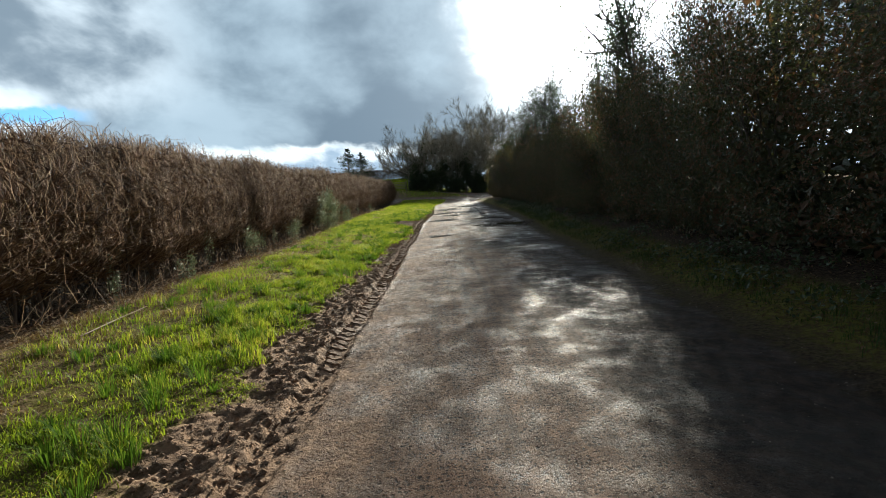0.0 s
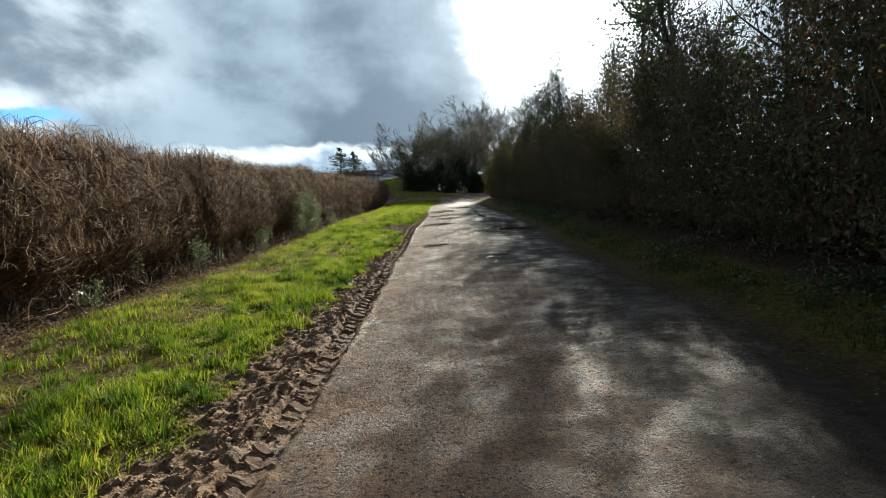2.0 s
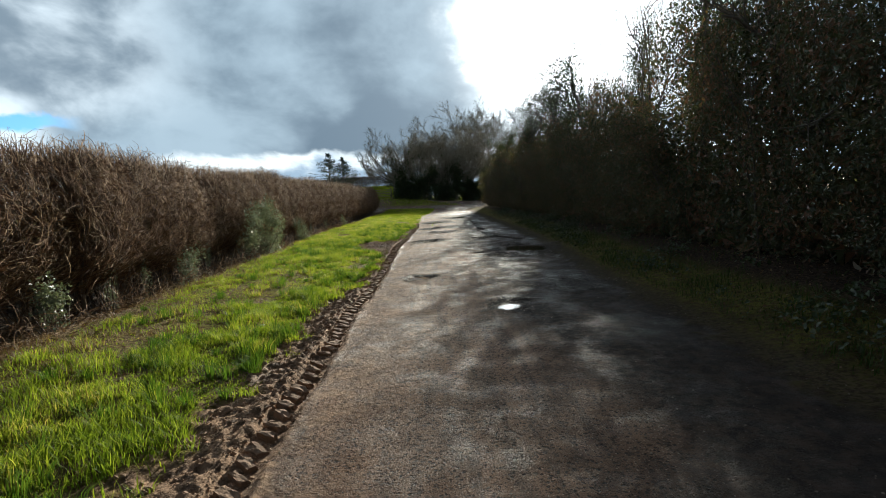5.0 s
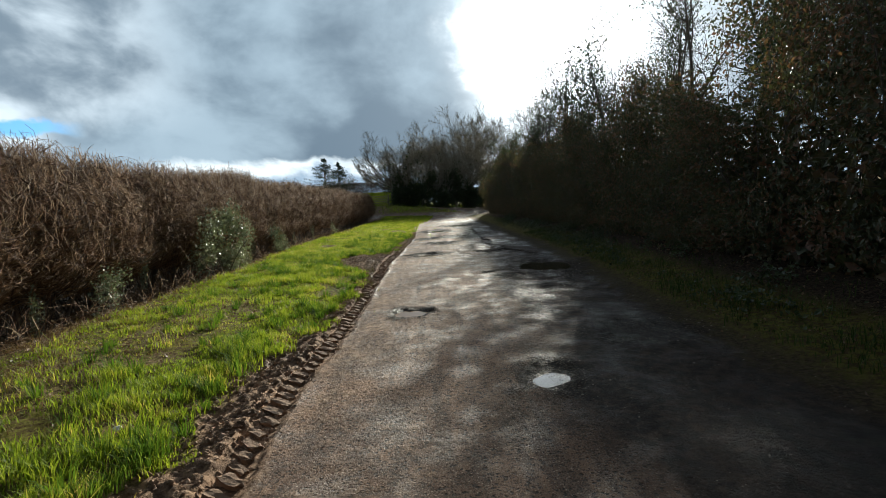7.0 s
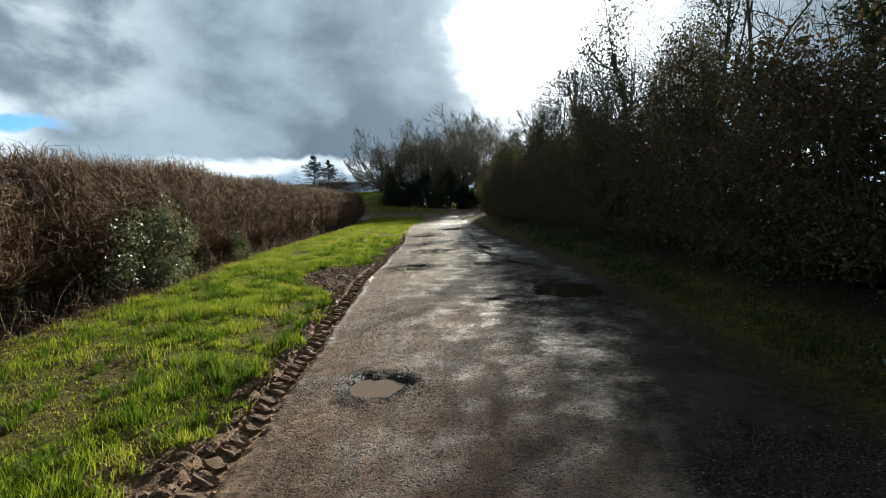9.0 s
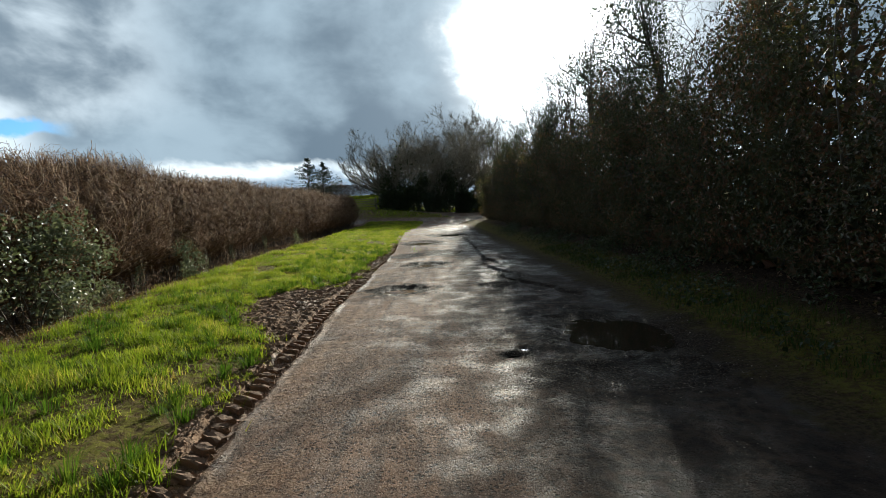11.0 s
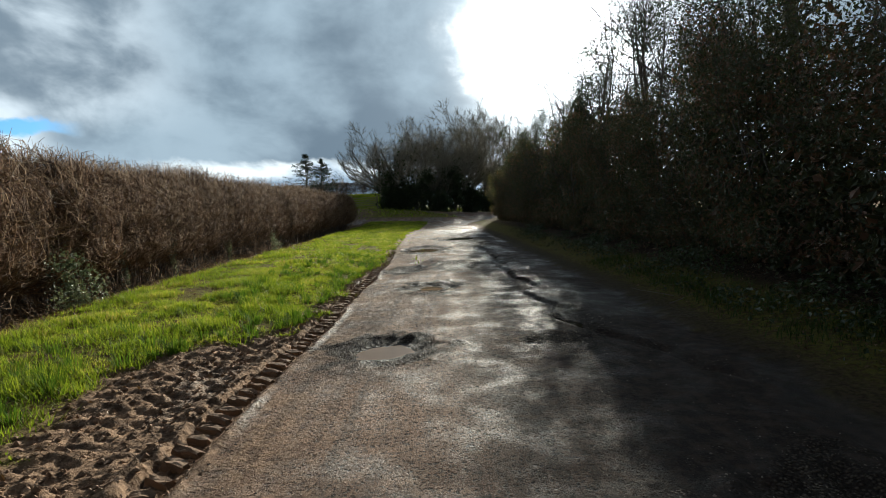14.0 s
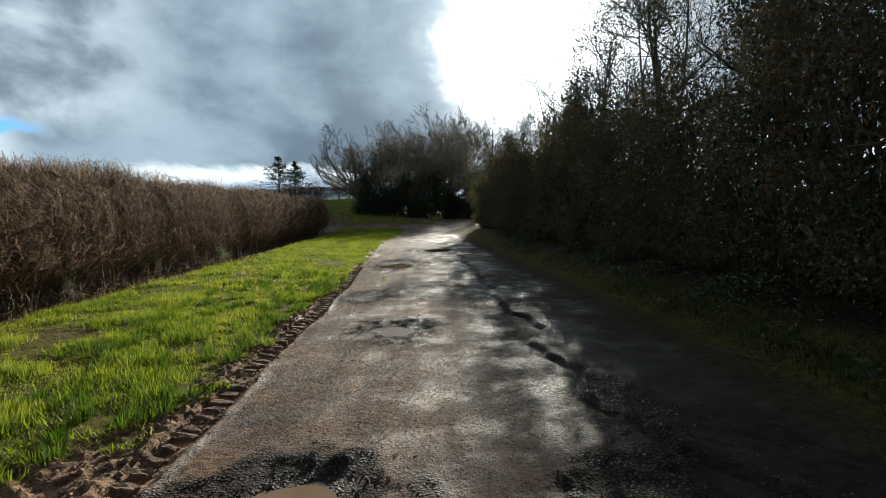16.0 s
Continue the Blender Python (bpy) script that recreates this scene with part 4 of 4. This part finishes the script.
def field_gate(x, y, turn):
    ob = tagged(new("field_gate"), "closed five-bar wooden field gate beside the junction", "gate")
    ob.matrix_basis = pose(x, y, height(x, y), 0, 0, turn)
    for px in (-1.55, 1.55):
        bm = bmesh.new()
        box(bm, (px - 0.09, -0.09, -0.3), (px + 0.09, 0.09, 1.4))
        bmesh.ops.bevel(bm, geom=bm.edges[:], offset=0.02, segments=1, affect="EDGES")
        part("gate_post", bm, TIMBER, ob)
    for z in (0.18, 0.40, 0.62, 0.86, 1.12):
        bm = bmesh.new()
        box(bm, (-1.42, -0.02, z), (1.42, 0.02, z + 0.11))
        part("rail", bm, TIMBER, ob)
    for px in (-1.40, 1.32):
        bm = bmesh.new()
        box(bm, (px, -0.035, 0.12), (px + 0.08, 0.035, 1.24))
        part("stile", bm, TIMBER, ob)
    bm = bmesh.new()
    box(bm, (-1.75, -0.045, -0.035), (1.75, -0.022, 0.035))
    bmesh.ops.rotate(bm, verts=bm.verts, matrix=Matrix.Rotation(-0.30, 3, "Y"))
    bmesh.ops.translate(bm, verts=bm.verts, vec=(0, 0, 0.66))
    bmesh.ops.scale(bm, verts=bm.verts, vec=(0.78, 1, 1))
    part("brace", bm, TIMBER, ob)


field_gate(-7.55, 79.5, 0)


# ---- grass, litter and stones ----
def grass(name, x0, x1, y0, y1, n, tall, width, mat, label, category, rule, segs=3):
    """Blades that grow where rule(x, y, ground) says, leaning and bent."""
    x, y = rng.uniform(x0, x1, n), rng.uniform(y0, y1, n)
    z, road, mud, wet, bare, loose, dark = land(x, y)
    keep = rng.random(n) < rule(x, y, road, mud, bare)
    x, y, z = x[keep], y[keep], z[keep]
    n = len(x)
    clump = 0.75 + 0.8 * (vnoise(x * 0.8 + y * 0.6, y * 0.8 - x * 0.6, 0.37, 61) + 0.6 * vnoise(x + y, y - x, 0.17, 62))
    h = tall * np.clip(clump, 0.35, 1.6) * rng.uniform(0.6, 1.25, n)
    a = rng.uniform(0, 2 * math.pi, n)
    lean = np.stack([np.cos(a), np.sin(a), np.zeros(n)], -1) * (rng.uniform(0.1, 0.9, n) * h)[:, None]
    side = np.stack([-np.sin(a), np.cos(a), np.zeros(n)], -1) * (width * rng.uniform(0.7, 1.3, n))[:, None]
    base = np.stack([x, y, z - 0.01], -1)
    rows = []
    for t, w in ((0.0, 1.0), (0.5, 0.8)) if segs == 3 else ((0.0, 1.0),):
        p = base + lean * t * t + np.stack([0 * h, 0 * h, h * (t - 0.18 * t * t)], -1)
        rows += [p - side * w * 0.5, p + side * w * 0.5]
    rows.append(base + lean + np.stack([0 * h, 0 * h, h * 0.82], -1))
    verts = np.stack(rows, 1).reshape(-1, 3)
    i = np.arange(n)[:, None] * len(rows)
    tris = ((0, 1, 3), (0, 3, 2), (2, 3, 4)) if segs == 3 else ((0, 1, 2),)
    faces = np.concatenate([i + np.array([t]) for t in tris])
    return tagged(new(name, mesh_from(name, verts, faces, mat)), label, category, kind="stuff")


def verge_rule(x, y, road, mud, bare):
    lush = np.clip(1.05 - 1.1 * bare, 0, 1) * smooth(vnoise(x, y, 0.9, 63) + 0.6 * vnoise(x, y, 0.3, 64), -1.1, -0.05)
    foot = verge_foot(y)
    thin = smooth(edge_left(y) - x, 1.75, 2.3) * (1 - smooth(y, 11, 24))
    lush = lush * (1 - 0.55 * thin) * (0.72 + 0.28 * smooth(vnoise(x * 0.8 + y * 0.6, y * 0.8 - x * 0.6, 0.42, 66) + 0.5 * vnoise(x - y, x + y, 0.2, 67), -0.5, 0.3))
    return (1 - road) * np.clip(1 - 1.05 * mud, 0.035 * (mud < 0.95), 1) * lush * smooth(x, foot - 0.1, foot + 0.5)


grass("verge_grass", -5.6, -1.1, 1.2, 15, 215000, 0.105, 0.0078, GRASS, "bright green uneven grass on the verge", "grass", verge_rule)
grass("verge_grass", -5.9, -0.8, 15, 31, 230000, 0.105, 0.012, GRASS, "bright green uneven grass on the verge", "grass", verge_rule, 1)
grass("verge_grass", -6.4, 0.4, 31, 65, 190000, 0.10, 0.026, GRASS, "bright green uneven grass on the verge", "grass", verge_rule, 1)
grass("dry_grass", -6.2, -2.2, 1.2, 40, 14000, 0.15, 0.005, STRAW, "dry straw-coloured grass along the hedge foot", "dry grass",
      lambda x, y, road, mud, bare: smooth(verge_foot(y) + 0.9 - x, -0.3, 0.5) * (1 - road) * 0.8 + 0.1 * bare)
grass("moss_grass", -5.4, -2.4, 1.2, 24, 120000, 0.04, 0.007, MOSS, "short yellow-green mossy sward on the worn verge", "grass",
      lambda x, y, road, mud, bare: smooth(edge_left(y) - x, 1.2, 2.0) * (1 - 0.85 * bare) * (1 - smooth(y, 14, 24)) * smooth(vnoise(x, y, 0.5, 65), -0.5, 0.3), 1)
grass("thatch", -5.2, -1.5, 1.2, 30, 110000, 0.045, 0.006, STRAW, "brown dead thatch among the verge grass", "dry grass", lambda x, y, road, mud, bare: (1 - road) * (1 - 0.9 * mud) * (0.45 + 0.55 * bare), 1)
grass("dry_grass", -5.2, -1.9, 1.2, 20, 46000, 0.085, 0.006, STRAW, "flattened straw-brown grass on the hedge side of the verge", "dry grass",
      lambda x, y, road, mud, bare: smooth(edge_left(y) - x, 1.5, 2.6) * (1 - smooth(y, 13, 20)) * smooth(vnoise(x + y, y - x, 0.7, 68) + 0.5 * vnoise(x, y, 0.25, 69), -0.4, 0.5))
grass("shaded_grass", 2.9, 4.9, 1.2, 30, 38000, 0.11, 0.008, SHADED_GRASS, "grass on the shaded verge below the evergreen hedge", "grass",
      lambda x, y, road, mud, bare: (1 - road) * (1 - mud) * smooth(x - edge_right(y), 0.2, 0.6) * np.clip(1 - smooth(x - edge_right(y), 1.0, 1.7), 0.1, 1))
grass("field_grass", -16, -3, 80.5, 104, 90000, 0.14, 0.05, GRASS, "sunlit pasture behind the field gate", "grass", lambda x, y, road, mud, bare: (1 - road), 1)
grass("field_grass", -40, 14, 66, 120, 26000, 0.22, 0.09, GRASS, "rough field grass beyond the junction", "grass", lambda x, y, road, mud, bare: (1 - road))


def tufts(n):
    """Coarse tufts of longer, darker grass, each a fan of blades from one root, on the road side of the verge."""
    ty = rng.uniform(1.6, 34, n)
    tx = edge_left(ty) - mud_width(ty) - 0.05 - 2.6 * rng.beta(0.8, 1.7, n)
    k_ = 46
    a = rng.uniform(0, 2 * math.pi, (n, k_))
    size = rng.uniform(0.6, 1.25, (n, 1))
    h = 0.17 * size * rng.uniform(0.5, 1.1, (n, k_))
    out = rng.uniform(0.15, 1.0, (n, k_)) * h
    root = 0.07 * size * rng.random((n, k_)) ** 0.5
    x, y = tx[:, None] + np.cos(a) * root, ty[:, None] + np.sin(a) * root
    z = land(x, y, False)[0] - 0.005
    base = np.stack([x, y, z], -1)
    lean = np.stack([np.cos(a) * out, np.sin(a) * out, 0 * a], -1)
    side = np.stack([-np.sin(a), np.cos(a), 0 * a], -1) * 0.0055
    up = np.stack([0 * h, 0 * h, h], -1)
    mid = base + lean * 0.3 + up * 0.6
    verts = np.stack([base - side * 0.6, base + side * 0.6, mid + side * 0.5, mid - side * 0.5, base + lean + up * 0.85], 2).reshape(-1, 3)
    i = np.arange(n * k_)[:, None] * 5
    faces = np.concatenate([i + np.array([t]) for t in ((0, 1, 2), (0, 2, 3), (3, 2, 4))])
    tagged(new("grass_tufts", mesh_from("grass_tufts", verts, faces, TUFT)), "coarse darker tufts of longer grass along the verge", "grass", kind="stuff")


tufts(520)


def litter(x0, x1, y0, y1, n, rule):
    x, y = rng.uniform(x0, x1, n), rng.uniform(y0, y1, n)
    z, road, mud, wet, bare, loose, dark = land(x, y)
    keep = rng.random(n) < rule(x, y, bare)
    C = np.stack([x, y, z + 0.012], -1)[keep]
    v, f = leaves(C, 0.042, rng, 0.6, normal=np.array([0, 0, 1.6]))
    tagged(new("leaf_litter", mesh_from("leaf_litter", v, f, DEAD_LEAF, False)), "brown dead leaves scattered along the hedge foot", "leaf litter", kind="stuff")


litter(-6.3, -1.9, 1.2, 45, 30000, lambda x, y, bare: smooth(verge_foot(y) + 0.6 - x, -0.5, 0.6) + 0.6 * bare + 0.08)
litter(2.8, 5.2, 1.2, 40, 5000, lambda x, y, bare: smooth(x - edge_right(y), 0.1, 0.8))


def stones(n):
    """Loose chippings, thick round the potholes and along the broken edge."""
    pts = []
    for hx, hy, a, b, depth, level in HOLES:
        k_ = int(1100 * (a * b) ** 0.5 / 0.30)
        r, q = 0.95 + 1.9 * rng.beta(1.3, 1.9, k_), rng.uniform(0, 2 * math.pi, k_)
        pts.append(np.stack([hx + a * r * np.cos(q), hy + b * r * np.sin(q)], -1))
    yy = rng.uniform(22.6, 38, 2600)
    pts.append(np.stack([np.interp(yy, [c[0] for c in CRACK], [c[1] for c in CRACK]) + rng.normal(0, 0.10, 2600), yy], -1))
    pts.append(np.stack([rng.uniform(-1.3, 3.0, n), rng.uniform(1.5, 34, n)], -1))
    p, loose_from = np.concatenate(pts), n
    n = len(p)
    z = land(p[:, 0], p[:, 1])[0]
    octa = np.array([[1, 0, 0], [-1, 0, 0], [0, 1, 0], [0, -1, 0], [0, 0, 0.7], [0, 0, -0.7]], float)
    s = 0.0032 + 0.008 * rng.random(n) ** 3
    s[-loose_from:] = 0.0026 + 0.0060 * rng.random(loose_from) ** 4
    v = (octa[None] * s[:, None, None] * rng.uniform(0.6, 1.4, (n, 6, 1))) + np.stack([p[:, 0], p[:, 1], z + s * 0.1], -1)[:, None]
    tri = np.array([[0, 2, 4], [2, 1, 4], [1, 3, 4], [3, 0, 4], [2, 0, 5], [1, 2, 5], [3, 1, 5], [0, 3, 5]])
    f = (np.arange(n)[:, None, None] * 6 + tri[None]).reshape(-1, 3)
    tagged(new("gravel", mesh_from("gravel", v, f, STONE, False)), "loose stone chippings on the broken tarmac", "gravel", kind="stuff")


stones(30000)


def ground_ivy(n):
    """Low weeds and trailing ivy on the shaded verge, in drifts."""
    y = rng.uniform(1.5, 42, n)
    x = edge_right(y) + 0.35 + 1.4 * rng.beta(1.8, 1.0, n)
    z, *_ = land(x, y)
    drift = smooth(vnoise(x, y, 0.7, 71) + 0.6 * vnoise(x, y, 0.25, 72), -0.2, 0.6)
    keep = rng.random(n) < drift
    C = np.stack([x, y, z + 0.03 + rng.random(n) * 0.22 * drift], -1)[keep]
    v, f = leaves(C, 0.06, rng, 0.75, normal=np.array([-0.3, -0.2, 1.2]))
    tagged(new("ground_ivy", mesh_from("ground_ivy", v, f, IVY, False)), "trailing ivy and low weeds at the foot of the evergreen hedge", "ivy", kind="stuff")


ground_ivy(24000)


def clay_material():
    m, n = material("clay_clod")
    pos = n.add("ShaderNodeTexCoord", out=3)
    fine_ = n.noise(pos, 60.0, 5.0, 0.7)
    col = n.mix(fine_, ramp(n, island(n), [(0.0, (0.19, 0.122, 0.08)), (0.5, (0.32, 0.21, 0.138)), (1.0, (0.45, 0.31, 0.21))]), (0.22, 0.145, 0.095))
    return finish(m, n, n.add("ShaderNodeBsdfPrincipled", Base_Color=col, Roughness=0.8, Specular_IOR_Level=0.25, Normal=bump(n, fine_, 0.8, 0.02)))


CLAY = clay_material()


def clods(n):
    """Crumbs and clods of broken mud along the edge of the tarmac."""
    y = rng.uniform(1.5, 34, n)
    u = rng.beta(1.3, 1.4, n) * (mud_width(y) + 0.15) + 0.02
    x = edge_left(y) - u
    z = land(x, y)[0]
    octa = np.array([[1, 0, 0], [-1, 0, 0], [0, 1, 0], [0, -1, 0], [0, 0, 0.7], [0, 0, -0.7]], float)
    sz = 0.005 + 0.024 * rng.random(n) ** 4
    v = octa[None] * sz[:, None, None] * rng.uniform(0.5, 1.5, (n, 6, 3)) + np.stack([x, y, z + sz * 0.2], -1)[:, None]
    tri = np.array([[0, 2, 4], [2, 1, 4], [1, 3, 4], [3, 0, 4], [2, 0, 5], [1, 2, 5], [3, 1, 5], [0, 3, 5]])
    f = (np.arange(n)[:, None, None] * 6 + tri[None]).reshape(-1, 3)
    tagged(new("mud_clods", mesh_from("mud_clods", v, f, CLAY, False)), "crumbs and clods of red-brown mud beside the tarmac", "mud", kind="stuff")


clods(22000)


def lug(rng_):
    """One block of mud left standing between two bars of the tyre: flat-topped, steep towards the pocket, worn on the other sides."""
    bm = bmesh.new()
    bmesh.ops.create_cube(bm, size=1.0)
    bmesh.ops.subdivide_edges(bm, edges=bm.edges[:], cuts=2, use_grid_fill=True)
    for v in bm.verts:
        up = v.co.z > 0.3
        worn = 1.0 - (0.07 if up else 0.0)
        v.co.x *= 0.18 * worn
        v.co.y = 0.074 * (v.co.y * worn + (-0.06 if up else 0.0))
        v.co.z = 0.048 if up else (-0.03 if v.co.z < -0.3 else 0.012)
        v.co.y *= 1.0 - 1.8 * max(v.co.x, 0.0)
        if up:
            v.co.z -= 0.10 * abs(v.co.x) * (v.co.x > 0.05)
    for v in bm.verts:
        if v.co.z > -0.02:
            v.co += Vector((rng_.normal(0, 0.007), rng_.normal(0, 0.005), rng_.normal(0, 0.005)))
    me = bpy.data.meshes.new("tread_lug")
    bm.to_mesh(me)
    bm.free()
    me.materials.append(CLAY)
    return me


lug_kinds = [lug(rng) for _ in range(9)]
track = tagged(new("tyre_track"), "tractor tyre track of raised mud blocks beside the tarmac", "tyre track")
y, k = 2.1, 0
while y < 36:
    strong = 0.72 + 0.5 * float(vnoise(y, 0, 2.6, 33)) + 0.35 * float(smooth(y, 17, 20)) - 0.45 * float(1 - smooth(y, 7.0, 9.0))
    if strong > 0.28 and rng.random() > 0.05:
        x = float(edge_left(y)) - 0.155 - float(track_sway(y)) + rng.normal(0, 0.008)
        z = float(land(np.array([x]), np.array([y]))[0][0])
        ob = child("tread_lug", lug_kinds[k % 9], track)
        ob.matrix_basis = pose(x, y, z - 0.006, rng.normal(0, 2.5), rng.normal(2, 2.5), -40 + 22 * float(smooth(y, 16.5, 19.5)) + rng.normal(0, 6)) @ Matrix.Diagonal((rng.uniform(0.75, 1.12), rng.uniform(0.8, 1.2), min(1.15, max(0.45, strong)), 1))
        k += 1
    y += 0.168 + rng.normal(0, 0.012)


def stick(x, y, turn, length, r, label, mat):
    P = strands(np.array([[0.0, 0, 0]]), np.array([[1.0, 0, 0.03]]), np.array([length]), 8, rng, 0.05)
    P[0, :, 2] = np.abs(P[0, :, 2]) * 0.3
    ob = tagged(new("stick", mesh_from("stick", *tubes(P, taper(1, 8, r, r * 0.5), 6), mat)), label, "stick")
    ob.matrix_basis = pose(x, y, float(land(np.array([x]), np.array([y]))[0][0]) + r + 0.03, 0, 0, turn)


stick(-3.95, 5.15, 98, 1.35, 0.010, "pale dry stalk lying on the verge", STRAW)
stick(-5.0, 18.0, 70, 0.9, 0.007, "pale dry stalk lying on the verge", STRAW)
stick(3.5, 25.3, 35, 1.0, 0.007, "thin fallen twig on the shaded verge", STEM)
stick(3.7, 25.6, 110, 0.8, 0.006, "thin fallen twig on the shaded verge", STEM)


def paper_scrap(x, y):
    bm = bmesh.new()
    bmesh.ops.create_icosphere(bm, subdivisions=2, radius=0.028)
    for v in bm.verts:
        v.co *= 1 + 0.35 * noise.noise(v.co * 60)
        v.co.z *= 0.6
    me = bpy.data.meshes.new("paper_scrap")
    bm.to_mesh(me)
    bm.free()
    m, n = material("white_paper")
    pos = n.add("ShaderNodeTexCoord", out=3)
    me.materials.append(finish(m, n, n.add("ShaderNodeBsdfPrincipled", Base_Color=n.mix(n.noise(pos, 40.0), (0.62, 0.61, 0.58), (0.82, 0.82, 0.80)), Roughness=0.8)))
    ob = tagged(new("paper_scrap", me), "small crumpled white paper scrap lying in the verge grass", "litter")
    ob.matrix_basis = pose(x, y, float(land(np.array([x]), np.array([y]))[0][0]) + 0.05)


paper_scrap(-2.05, 12.5)
